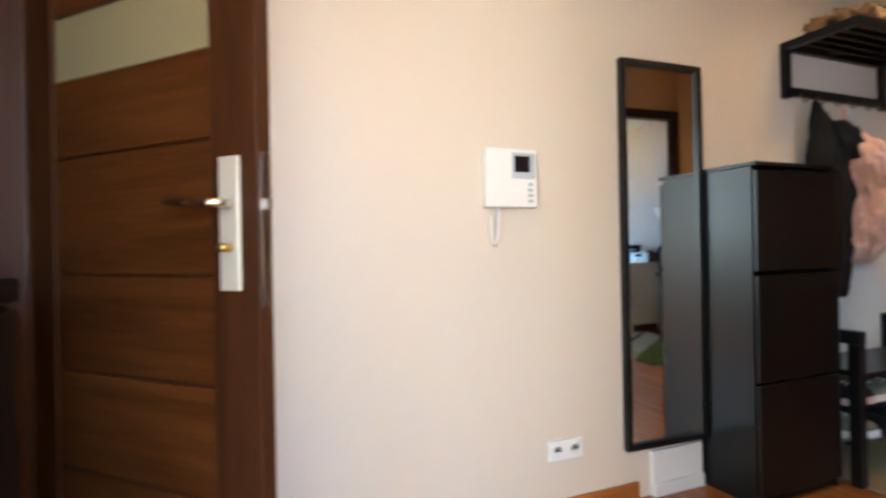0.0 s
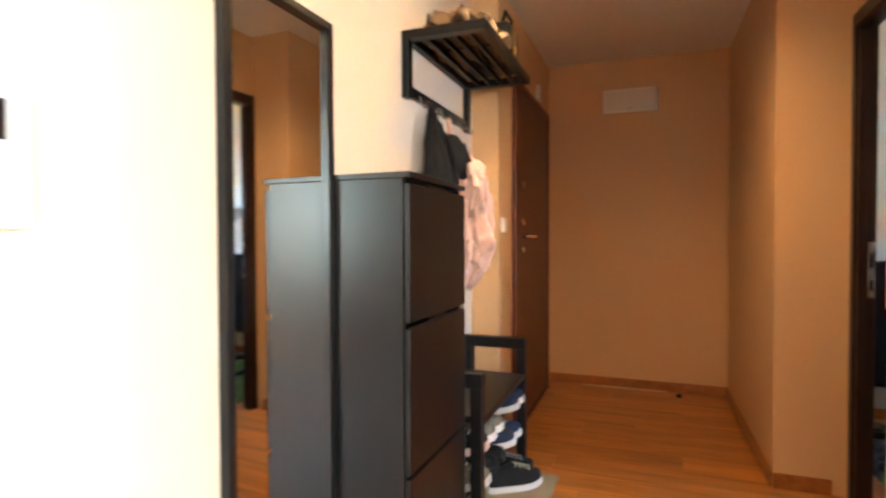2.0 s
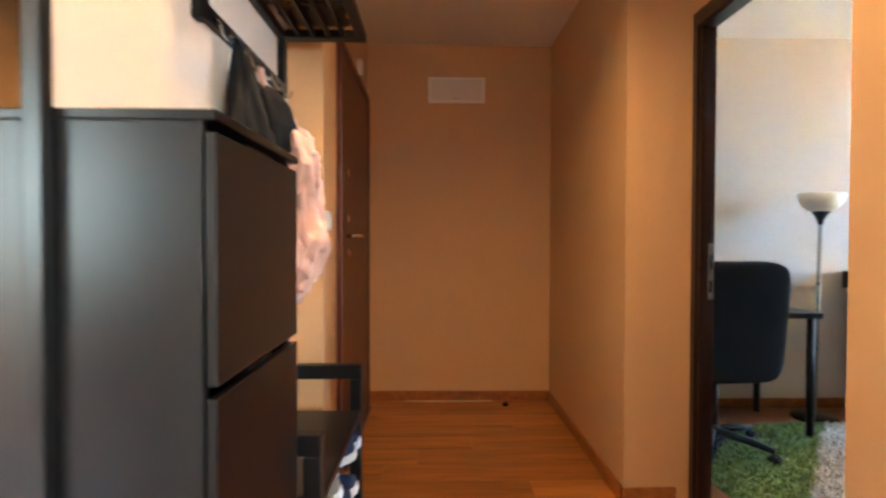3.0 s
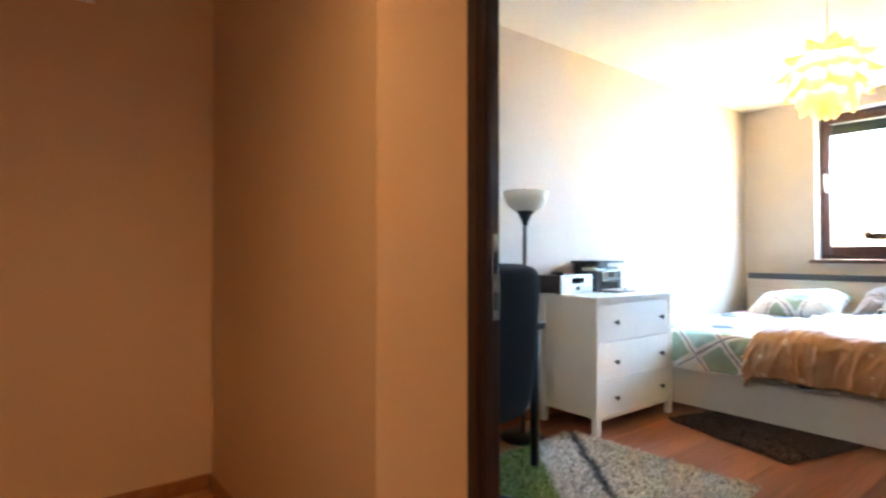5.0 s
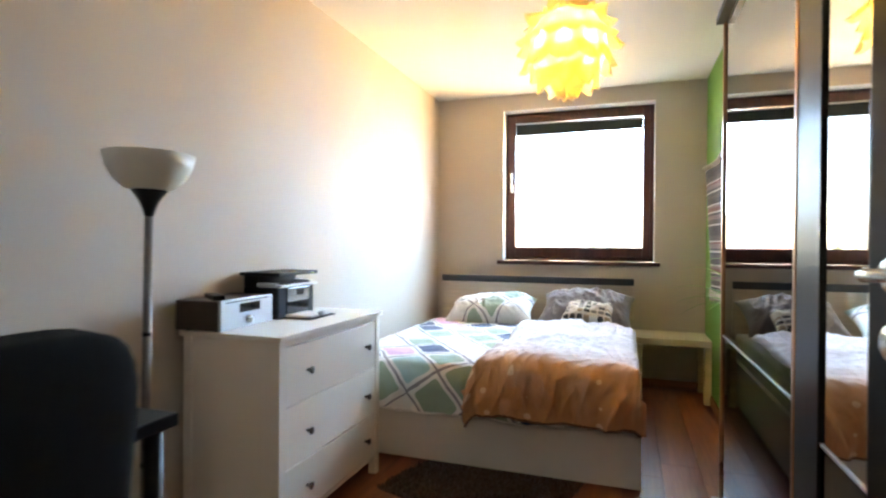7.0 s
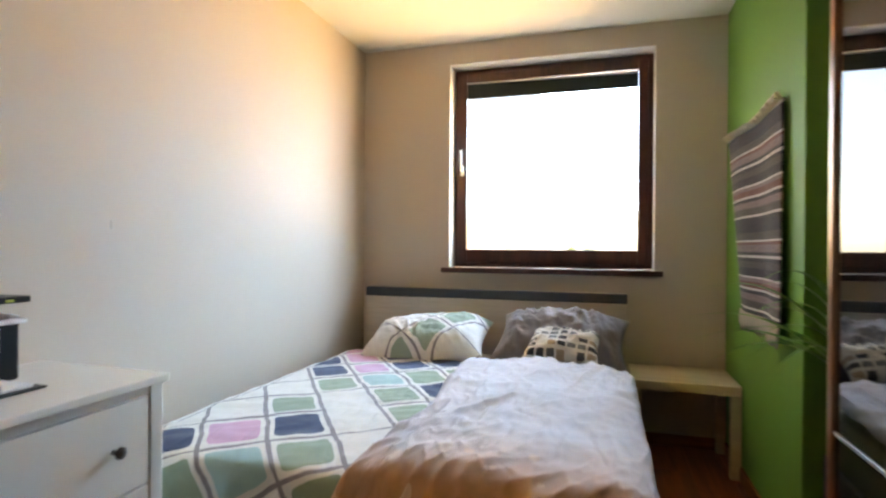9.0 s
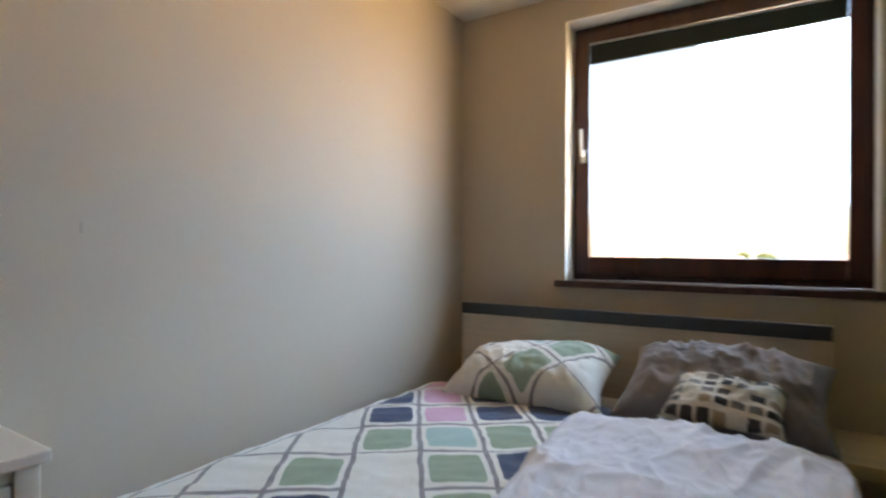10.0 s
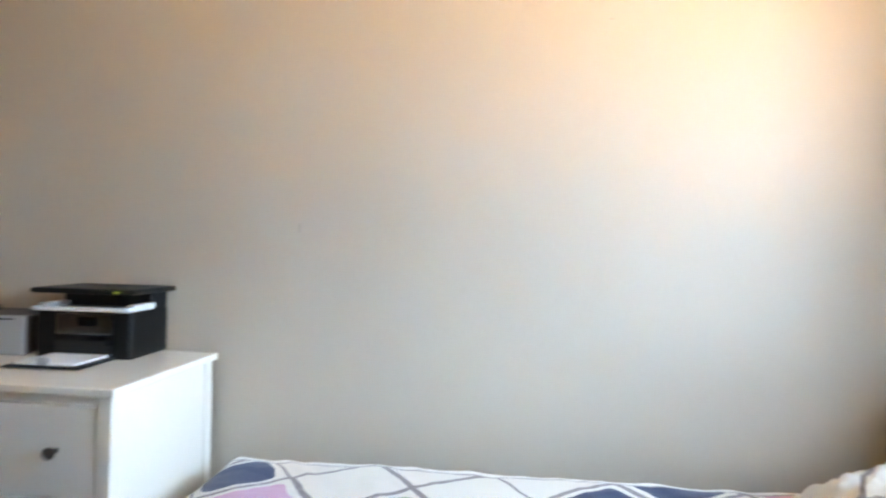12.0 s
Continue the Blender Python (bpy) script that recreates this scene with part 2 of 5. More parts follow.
def wall_with_hole(axis, at0, at1, u0, u1, z0, z1, holes):
    """A wall slab across axis from at0 to at1, with holes (u0, u1, z0, z1) cut through."""
    bm = bmesh.new()

    def piece(a, b, c, d):
        if b - a > 1e-4 and d - c > 1e-4:
            if axis == "x":
                box(at0, at1, a, b, c, d, bm=bm)
            else:
                box(a, b, at0, at1, c, d, bm=bm)
    u = u0
    for h0, h1, hz0, hz1 in sorted(holes):
        piece(u, h0, z0, z1)
        piece(h0, h1, z0, hz0)
        piece(h0, h1, hz1, z1)
        u = h1
    piece(u, u1, z0, z1)
    return bm


# ---- structure ----
CEIL = 2.53
XW = 6.557      # window wall
YB = 4.45       # bedroom's long wall
YG = 2.155      # green wall
structure("wall_hall_west", box(-0.14, 0.0, -0.60, 3.10, 0, CEIL), CREAM_PAINT, "cream painted hall wall beside the mirror", "wall")
structure("wall_hall_west_step", wall_with_hole("x", -0.14, 0.15, 3.10, 4.645, 0, CEIL, [(3.42, 4.50, 0, 2.10)]), HALL_PAINT, "caramel painted hall wall round the entrance door", "wall")
structure("wall_hall_end", box(-0.14, 1.80, 4.645, 4.79, 0, CEIL), HALL_PAINT, "caramel painted end wall of the hall", "wall")
structure("wall_hall_east", box(1.452, 1.80, 3.142, 4.645, 0, CEIL), HALL_PAINT, "caramel painted corridor wall with a corner", "wall")
DY0, DY1, DTOP = 2.225, 3.095, 2.06
structure("wall_bedroom_door", wall_with_hole("x", 1.752, 1.80, 1.895, 3.142, 0, CEIL, [(DY0 - 0.03, DY1 + 0.03, 0, DTOP + 0.03)]), HALL_PAINT, "caramel painted wall round the bedroom doorway", "wall")
structure("wall_hall_pier", box(1.452, 1.80, 0.80, 1.895, 0, CEIL), HALL_PAINT, "caramel painted wall pier beside the bedroom doorway", "wall")
structure("wall_bedroom_west", box(1.80, 1.815, 3.142, YB, 0, CEIL), BED_PAINT, "beige grey bedroom wall", "wall")
structure("wall_bedroom_lining", wall_with_hole("x", 1.80, 1.815, 1.62, 3.142, 0, CEIL, [(DY0 - 0.03, DY1 + 0.03, 0, DTOP + 0.03)]), BED_PAINT, "beige grey bedroom wall round the doorway", "wall")
structure("wall_bedroom_north", box(1.80, XW + 0.3, YB, YB + 0.15, 0, CEIL), BED_PAINT, "long beige grey bedroom wall", "wall")
WY0, WY1, WZ0, WZ1 = 2.542, 3.83, 1.035, 2.392
structure("wall_window", wall_with_hole("x", XW, XW + 0.205, 1.5, YB, 0, CEIL, [(WY0, WY1, WZ0, WZ1)]), BED_PAINT, "beige grey bedroom wall round the window", "wall")
structure("wall_green", box(5.30, XW, 1.50, YG, 0, CEIL), GREEN_PAINT, "bright green painted bedroom wall", "wall")
structure("wall_bedroom_south", box(1.815, 2.73, 1.98, 2.13, 0, CEIL), BED_PAINT, "beige grey wall behind the open door", "wall")
structure("wall_wardrobe_back", box(1.80, 5.30, 1.50, 1.62, 0, CEIL), BED_PAINT, "wall behind the wardrobe", "wall")
structure("wall_hall_south", wall_with_hole("y", -0.86, -0.72, -0.14, 0.95, 0, CEIL, [(0.02, 0.86, 0, 2.06)]), HALL_PAINT, "caramel painted wall round the open panelled door", "wall")
structure("wall_side_room", box(-0.14, 0.95, -2.1, -2.0, 0, CEIL), HALL_PAINT, "wall of the room behind the open door", "wall")
structure("wall_side_room_west", box(-0.24, -0.14, -2.1, -0.60, 0, CEIL), HALL_PAINT, "side wall of the room behind the open door", "wall")
structure("wall_living_west", box(0.95, 1.07, -3.0, -0.72, 0, CEIL), HALL_PAINT, "caramel painted living room wall", "wall")
# unseen wall; its opening is added to go with the south lamp
structure("wall_living_south", wall_with_hole("y", -3.12, -3.0, 0.95, 4.85, 0, CEIL, [(2.60, 4.20, 0.95, 2.30)]), CEIL_PAINT, "unseen living room wall with an opening added for light", "wall")
structure("wall_living_north", box(1.80, 4.85, 0.66, 0.80, 0, CEIL), CEIL_PAINT, "plain living room wall", "wall")
structure("wall_living_east", wall_with_hole("x", 4.85, 5.05, -3.12, 0.80, 0, CEIL, [(-2.15, 0.25, 0.7, 2.25)]), CEIL_PAINT, "living room wall with a wide window opening", "wall")
structure("ceiling", box(-0.3, XW + 0.3, -3.12, 4.9, CEIL, CEIL + 0.12), CEIL_PAINT, "white painted ceiling", "ceiling")
structure("subfloor", box(-0.3, XW + 0.3, -3.12, 4.9, -0.15, -0.012), FLOOR_RED, "screed under the laminate", "floor")
structure("ground", box(-900, 900, -900, 900, -9.5, -9.0), surface("dry_field", (0.60, 0.45, 0.25), 0.9, 0.25, 0.5, 0.02, 0.0), "dry pale field outside the window", "ground")


def baseboard(x0, x1, y0, y1, h=0.07):
    structure("baseboard", box(x0, x1, y0, y1, 0, h, 0.004), BASE_WOOD, "reddish wooden baseboard", "baseboard")


T = 0.014
baseboard(0, T, -0.60, 1.30)
baseboard(0.15, 0.15 + T, 3.10, 3.38)
baseboard(0.15 + T, 1.452 - T, 4.645 - T, 4.645)
baseboard(1.452 - T, 1.452, 3.142, 4.645)
baseboard(1.452, 1.68, 3.142 - T, 3.142)
baseboard(1.752 - T, 1.752, 1.895, 2.15)
baseboard(1.452 - T, 1.452, 0.80, 1.895)
baseboard(1.815, XW, YB - T, YB)
baseboard(XW - T, XW, YG, YB - T)
baseboard(5.30, XW - T, YG, YG + T)


# ---- doors and windows ----
def door_frame(name, label, material, axis_x0, axis_x1, y0, y1, top, casing, sides):
    """A door lining through a wall across x, with casings on the given faces."""
    t = thing(name, label, "door frame", None, "", "structure")
    for a, b in ((y0 - 0.03, y0), (y1, y1 + 0.03)):
        part("jamb", box(axis_x0 - 0.004, axis_x1 + 0.004, a, b, 0, top, 0.003), material, t)
    part("head_jamb", box(axis_x0 - 0.004, axis_x1 + 0.004, y0 - 0.03, y1 + 0.03, top, top + 0.03, 0.003), material, t)
    for x0, x1 in sides:
        part("casing", box(x0, x1, y0 - casing, y0 - 0.006, 0, top + 0.006, 0.004), material, t)
        part("casing", box(x0, x1, y1 + 0.006, y1 + 0.0465, 0, top + 0.006, 0.004), material, t)
        part("casing", box(x0, x1, y0 - casing, y1 + 0.0465, top + 0.006, top + casing, 0.004), material, t)
    return t


bed_frame = door_frame("door_frame_bedroom", "dark walnut door frame of the bedroom doorway", FRAME_DARK, 1.752, 1.815, DY0, DY1, DTOP, 0.070, ((1.738, 1.752), (1.815, 1.822)))
part("door_stop", box(1.752, 1.785, DY1 - 0.010, DY1, 0, DTOP, 0.002), FRAME_DARK, bed_frame)
sp = part("strike_plate", box(1.789, 1.814, DY1 - 0.004, DY1 - 0.0005, 0.90, 1.14, 0.001), CHROME, bed_frame, "long steel strike plate")
for z0, z1 in ((0.93, 0.98), (1.03, 1.09)):
    part("strike_hole", box(1.796, 1.808, DY1 - 0.006, DY1 - 0.0042, z0, z1), BLACK_PLASTIC, sp)


def lever(parent, x, y, z, side, tip):
    """A lever handle on a rose; side: the way out of the leaf along y, tip: the way of the lever along x."""
    rose = part("rose", lathe([(0.001, 0), (0.026, 0), (0.026, 0.007), (0.022, 0.010), (0.001, 0.010)], 24, m=Matrix.Translation((x, y, z)) @ pose(0, 0, 0, -90 * side)), CHROME, parent, "round steel rose", True)
    part("lever", tube([(x, y + side * 0.008, z), (x, y + side * 0.040, z), (x + tip * 0.012, y + side * 0.050, z), (x + tip * 0.125, y + side * 0.050, z + 0.004)], [0.010, 0.010, 0.010, 0.008], 10), CHROME, rose, "brushed steel lever", True)


# bedroom leaf, open into the room; built along +x from the hinge, face to +y
leaf = thing("bedroom_door_leaf", "dark wenge panelled door with milky glass strips, standing open", "door", pose(1.838, 2.240, 0.008, 0, 0, 12.4))
LW, LH, LT = 0.895, 2.04, 0.040
part("hinge_stile", box(0, 0.11, -LT, 0, 0, LH, 0.003), LEAF_DARK, leaf)
part("lock_stile", box(LW - 0.115, LW, -LT, 0, 0, LH, 0.003), LEAF_DARK, leaf)
part("top_rail", box(0.11, LW - 0.115, -LT, 0, LH - 0.11, LH, 0.003), LEAF_DARK, leaf)
part("bottom_rail", box(0.11, LW - 0.115, -LT, 0, 0, 0.16, 0.003), LEAF_DARK, leaf)
_z = 0.16
for i in range(5):
    g0 = 0.475 + 0.3285 * i
    part("panel", box(0.11, LW - 0.115, -LT + 0.008, -0.008, _z, g0, 0.002), LEAF_DARK, leaf)
    part("glass_strip", box(0.11, LW - 0.115, -LT + 0.012, -0.012, g0, g0 + 0.125), MILK_GLASS, leaf, "milky glass strip")
    _z = g0 + 0.125
part("panel", box(0.11, LW - 0.115, -LT + 0.008, -0.008, _z, LH - 0.11, 0.002), LEAF_DARK, leaf)
lever(leaf, LW - 0.058, 0, 1.125, 1, -1)
lever(leaf, LW - 0.058, -LT, 1.125, -1, -1)
esc = part("keyhole_plate", lathe([(0.001, 0), (0.026, 0), (0.026, 0.006), (0.001, 0.006)], 24, m=Matrix.Translation((LW - 0.058, 0, 1.032)) @ pose(0, 0, 0, -90)), CHROME, leaf, "round steel keyhole plate", True)
part("keyhole", box(LW - 0.0615, LW - 0.0545, 0.006, 0.0072, 1.017, 1.047), BLACK_PLASTIC, esc)
for z in (0.25, 1.75):
    part("hinge", tube([(-0.006, 0.004, z), (-0.006, 0.004, z + 0.09)], 0.007), CHROME, leaf)

# panelled walnut door behind the start of the walk, ajar
hall_leaf = thing("panelled_door_leaf", "reddish walnut panelled door with a milky glass strip, ajar", "door", pose(0.012, -0.660, 0.0, 0, 0, 43))
LW2 = 0.74
part("hinge_stile", box(-0.05, 0.055, -0.04, 0, 0, LH, 0.003), DOOR_STILE, hall_leaf)
part("lock_stile", box(LW2 - 0.13, LW2, -0.04, 0, 0, LH, 0.003), DOOR_STILE, hall_leaf)
part("top_rail", box(0.055, LW2 - 0.13, -0.04, 0, 1.90, LH, 0.003), DOOR_WOOD, hall_leaf)
_edges = [0.0, 0.26, 0.50, 0.745, 0.985, 1.28, 1.48]
for a, b in zip(_edges, _edges[1:]):
    part("panel", box(0.055, LW2 - 0.13, -0.034, -0.006, a + 0.004, b - 0.004, 0.003), DOOR_WOOD, hall_leaf)
part("core", box(0.055, LW2 - 0.13, -0.024, -0.016, 0.0, 1.478), DOOR_STILE, hall_leaf)
part("glass_strip", box(0.055, LW2 - 0.13, -0.028, -0.012, 1.48, 1.64), OLIVE_GLASS, hall_leaf, "milky glass strip")
part("upper_panel", box(0.055, LW2 - 0.13, -0.034, -0.006, 1.644, 1.896, 0.003), DOOR_WOOD, hall_leaf)
plate = part("lock_plate", box(LW2 - 0.100, LW2 - 0.045, -0.048, -0.04, 0.955, 1.235, 0.0035, segs=3), surface("satin_nickel", (0.60, 0.55, 0.46), 0.40, 0.10, 150, 6, 0.03, metal=0.35), hall_leaf, "long brushed steel lock plate")
part("lever", tube([(LW2 - 0.065, -0.046, 1.135), (LW2 - 0.065, -0.090, 1.135), (LW2 - 0.085, -0.095, 1.135), (LW2 - 0.20, -0.095, 1.142)], [0.010, 0.010, 0.010, 0.007], 10), CHROME, plate, "steel lever handle", True)
part("turn_knob", tube([(LW2 - 0.065, -0.046, 1.045), (LW2 - 0.065, -0.078, 1.045)], 0.009, 10), surface("brass", (0.50, 0.36, 0.14), 0.3, 0.05, 120, 3, 0.02, metal=1.0), plate, "small brass turn knob", True)
part("mortise_plate", box(LW2, LW2 + 0.003, -0.031, -0.009, 0.92, 1.24, 0.001), CHROME, hall_leaf, "steel mortise plate")
part("latch", box(LW2 + 0.003, LW2 + 0.014, -0.027, -0.013, 1.12, 1.145, 0.003), CHROME, hall_leaf, "steel latch bolt")
hall_frame = thing("door_frame_panelled", "reddish walnut frame of the panelled door", "door frame", None, "", "structure")
for a, b in ((0.02, 0.05), (0.83, 0.86)):
    part("jamb", box(a, b, -0.864, -0.716, 0, 2.06, 0.003), DOOR_STILE, hall_frame)
part("head_jamb", box(0.05, 0.83, -0.864, -0.716, 2.03, 2.06, 0.003), DOOR_STILE, hall_frame)
part("casing", box(0.86, 0.93, -0.72, -0.705, 0, 2.10, 0.004), DOOR_STILE, hall_frame)
part("casing", box(-0.13, 0.014, -0.715, -0.602, 0, 2.10, 0.004), DOOR_STILE, hall_frame)
cab = thing("laundry_bin", "tall narrow black bin beside the panelled door", "bin", pose(0.73, -0.636, 0))
part("body", box(-0.11, 0.11, -0.064, 0.064, 0.0, 0.955, 0.02, segs=3), BLACK_PLASTIC, cab)
part("lid", box(-0.114, 0.114, -0.068, 0.068, 0.957, 1.0, 0.012, segs=3), BLACK_PLASTIC, cab)

# entrance door, closed
ent = thing("entrance_door", "dark mahogany entrance door, closed, with two locks", "door", None, "", "structure")
part("leaf", box(0.10, 0.168, 3.445, 4.475, 0.01, 2.075, 0.004), ENTRANCE_WOOD, ent)
for a, b in ((3.40, 3.443), (4.477, 4.53)):
    part("casing", box(0.10, 0.178, a, b, 0, 2.12, 0.004), ENTRANCE_WOOD, ent)
part("casing", box(0.10, 0.178, 3.443, 4.477, 2.077, 2.12, 0.004), ENTRANCE_WOOD, ent)
for z in (1.495, 1.26, 1.085):
    part("lock_rosette", lathe([(0.001, 0), (0.024, 0), (0.024, 0.008), (0.014, 0.016), (0.001, 0.016)], 20, m=Matrix.Translation((0.168, 3.60, z)) @ pose(0, 0, 0, 0, 90)), CHROME, ent, "round steel lock rosette", True)
el = part("lever", tube([(0.168, 3.60, 1.17), (0.222, 3.60, 1.17), (0.226, 3.62, 1.17), (0.226, 3.74, 1.172)], 0.010, 10), CHROME, ent, "steel lever handle", True)
part("threshold", box(0.10, 0.20, 3.445, 4.475, 0, 0.012, 0.004), CHROME, ent)

# window
win = thing("window_bedroom", "mahogany tilt window with a rolled dark blind", "window", None, "", "structure")
FX0, FX1 = 6.68, 6.75
A0, A1, B0, B1 = WY0 + 0.003, WY1 - 0.003, WZ0 + 0.003, WZ1 - 0.003
fr = part("window_frame", box(FX0 + 0.012, FX1, A0, A0 + 0.045, B0, B1, 0.003), WINDOW_WOOD, win)
for b in ((A1 - 0.045, A1, B0, B1), (A0 + 0.045, A1 - 0.045, B0, B0 + 0.05), (A0 + 0.045, A1 - 0.045, B1 - 0.045, B1)):
    part("frame_member", box(FX0 + 0.012, FX1, *b, 0.003), WINDOW_WOOD, fr)
sash = part("sash_stile", box(FX0 - 0.012, FX0 + 0.05, A0 + 0.03, A0 + 0.090, B0 + 0.03, B1 - 0.03, 0.006), WINDOW_WOOD, win)
for b in ((A1 - 0.090, A1 - 0.03, B0 + 0.03, B1 - 0.03), (A0 + 0.09, A1 - 0.09, B0 + 0.03, B0 + 0.122), (A0 + 0.09, A1 - 0.09, B1 - 0.095, B1 - 0.03)):
    part("sash_member", box(FX0 - 0.012, FX0 + 0.05, *b, 0.006), WINDOW_WOOD, sash)
pane = part("pane", box(FX0 + 0.018, FX0 + 0.024, A0 + 0.088, A1 - 0.088, B0 + 0.12, B1 - 0.09), GLASS, win, "clear window pane")
pane.visible_shadow = False
bl = part("rolled_blind", box(FX0 - 0.010, FX0 + 0.012, A0 + 0.092, A1 - 0.092, 2.185, 2.285, 0.004), surface("dark_blind_cloth", (0.022, 0.030, 0.030), 0.7, 0.15, 200, 3, 0.1), win, "dark pleated blind pulled up")
part("blind_rail", tube([(FX0 - 0.016, A0 + 0.092, 2.272), (FX0 - 0.016, A1 - 0.092, 2.288)], 0.006, 8), GREY_SILVER, bl, "pale blind rail")
part("handle_base", box(FX0 - 0.022, FX0 - 0.012, A1 - 0.072, A1 - 0.046, 1.66, 1.73, 0.003), WHITE_PLASTIC, win)
part("window_handle", tube([(FX0 - 0.022, A1 - 0.059, 1.70), (FX0 - 0.050, A1 - 0.059, 1.70), (FX0 - 0.054, A1 - 0.059, 1.71), (FX0 - 0.054, A1 - 0.057, 1.83)], 0.009, 10), WHITE_PLASTIC, win, "white window handle", True)
part("window_sill", box(XW - 0.035, FX0 + 0.012, WY0 - 0.045, WY1 + 0.045, WZ0 - 0.032, WZ0 + 0.002, 0.006), WINDOW_WOOD, win, "dark mahogany window sill")
RV = 0.003
for b in ((XW + 0.001, FX0 + 0.012, WY0, WY0 + RV, WZ0 + 0.002, WZ1), (XW + 0.001, FX0 + 0.012, WY1 - RV, WY1, WZ0 + 0.002, WZ1), (XW + 0.001, FX0 + 0.012, WY0 + RV, WY1 - RV, WZ1 - RV, WZ1)):
    part("reveal", box(*b), REVEAL, win)

# far land and houses beyond the window
for i in range(9):
    hx, hy, hw, hh = 170 + 25 * (i % 4), -70 + 21 * i + 5 * (i % 3), 9 + 3 * (i % 3), 5.5 + (i % 3)
    hs = thing("house", "pale distant house with a red roof", "house", pose(hx, hy, -9.0), "far houses")
    part("wall", box(-5, 5, -hw / 2, hw / 2, 0, hh), surface("pale_render", (0.78, 0.76, 0.74), 0.8, 0.05, 5, 0.3, 0) if i == 0 else bpy.data.materials["pale_render"], hs)
    rb = bmesh.new()
    vs = [rb.verts.new(c) for c in ((-5.5, -hw / 2 - 0.4, hh), (5.5, -hw / 2 - 0.4, hh), (5.5, hw / 2 + 0.4, hh), (-5.5, hw / 2 + 0.4, hh), (0, -hw / 2 - 0.4, hh + 3), (0, hw / 2 + 0.4, hh + 3))]
    for f in ((0, 1, 4), (2, 3, 5), (0, 4, 5, 3), (1, 2, 5, 4), (0, 3, 2, 1)):
        rb.faces.new([vs[k] for k in f])
    part("roof", rb, surface("red_tiles", (0.50, 0.36, 0.33), 0.8, 0.1, 5, 0.3, 0) if i == 0 else bpy.data.materials["red_tiles"], hs)
tw = bmesh.new()
for i in range(700):
    q = random.random()
    y, x = -260 + 520 * random.random(), 230 + 60 * q
    c = Vector((x, y, -9 + 9.0 * random.random() ** 1.2 * (0.55 + 0.45 * math.sin(y * 0.09))))
    r = bmesh.ops.create_icosphere(tw, subdivisions=1, radius=1.6 + 1.6 * random.random())
    for v in r["verts"]:
        v.co = c + v.co * (0.8 + 0.4 * random.random())
tagged(link_mesh("far_trees", tw, surface("far_foliage", (0.07, 0.09, 0.04), 0.9, 0.3, 1, 0.2, 0)), "distant belt of trees beyond the field", "trees", "", "stuff")


# ---- hall ----
mir = thing("wall_mirror", "tall narrow mirror in a black frame on the wall", "mirror", pose(0, 1.232, 0, 0, 0, -1.7))
MY0, MY1, MZ0, MZ1 = 0.0, 0.420, 0.205, 1.79
part("glass", box(0.006, 0.014, MY0 + 0.022, MY1 - 0.022, MZ0 + 0.022, MZ1 - 0.022), MIRROR, mir, "silvered mirror glass")
for b in ((MY0, MY0 + 0.024, MZ0, MZ1), (MY1 - 0.024, MY1, MZ0, MZ1), (MY0 + 0.024, MY1 - 0.024, MZ0, MZ0 + 0.024), (MY0 + 0.024, MY1 - 0.024, MZ1 - 0.024, MZ1)):
    part("frame", box(0.001, 0.030, *b, 0.003), BLACK_BROWN, mir)

sc = thing("shoe_cabinet", "black-brown tall shoe cabinet with three tilting fronts", "shoe cabinet", pose(0, 1.655, 0))
part("side_panel", box(0.003, 0.262, 0, 0.018, 0, 1.335, 0.002), BLACK_BROWN, sc)
part("side_panel", box(0.003, 0.262, 0.472, 0.49, 0, 1.335, 0.002), BLACK_BROWN, sc)
part("back_panel", box(0.003, 0.012, 0.018, 0.472, 0, 1.335), BLACK_BROWN, sc)
part("top", box(0.003, 0.284, -0.002, 0.492, 1.335, 1.352, 0.003), BLACK_BROWN, sc)
for z0, z1 in ((0.045, 0.476), (0.490, 0.906), (0.924, 1.318)):
    f = part("tilting_front", box(0.264, 0.282, 0.004, 0.486, z0, z1, 0.003), BLACK_BROWN, sc, "plain black-brown front")
    part("finger_slot", box(0.262, 0.270, 0.17, 0.32, z1 + 0.001, z1 + 0.010), BLACK_PLASTIC, f)
part("plinth", box(0.03, 0.25, 0.018, 0.472, 0, 0.045), BLACK_BROWN, sc)

ic = thing("video_intercom", "white wall intercom with a small dark screen", "intercom", pose(0, 0.609, 1.18))
part("body", box(0.002, 0.040, 0.006, 0.214, 0, 0.212, 0.006, segs=3), WHITE_PLASTIC, ic)
sb = part("screen_bezel", box(0.040, 0.043, 0.108, 0.205, 0.105, 0.197, 0.002), surface("pale_blue_plastic", (0.42, 0.47, 0.53), 0.4, 0.03, 100, 3, 0.01), ic, "pale grey screen bezel")
part("screen", box(0.043, 0.0445, 0.118, 0.180, 0.127, 0.186), BLACK_GLASS, sb, "dark glass screen")
for k in range(4):
    part("button", box(0.040, 0.044, 0.176, 0.194, 0.018 + 0.020 * k, 0.029 + 0.020 * k, 0.001), surface("grey_button", (0.45, 0.47, 0.48), 0.4, 0.05) if k == 0 else bpy.data.materials["grey_button"], ic, "small grey button")
cord = tube([(0.020, 0.060, 0.0), (0.022, 0.058, -0.06), (0.024, 0.052, -0.115), (0.026, 0.040, -0.138), (0.026, 0.030, -0.125), (0.024, 0.026, -0.07), (0.022, 0.030, -0.03)], 0.006, 8)
part("cord", cord, WHITE_PLASTIC, ic, "looped white cord", True)

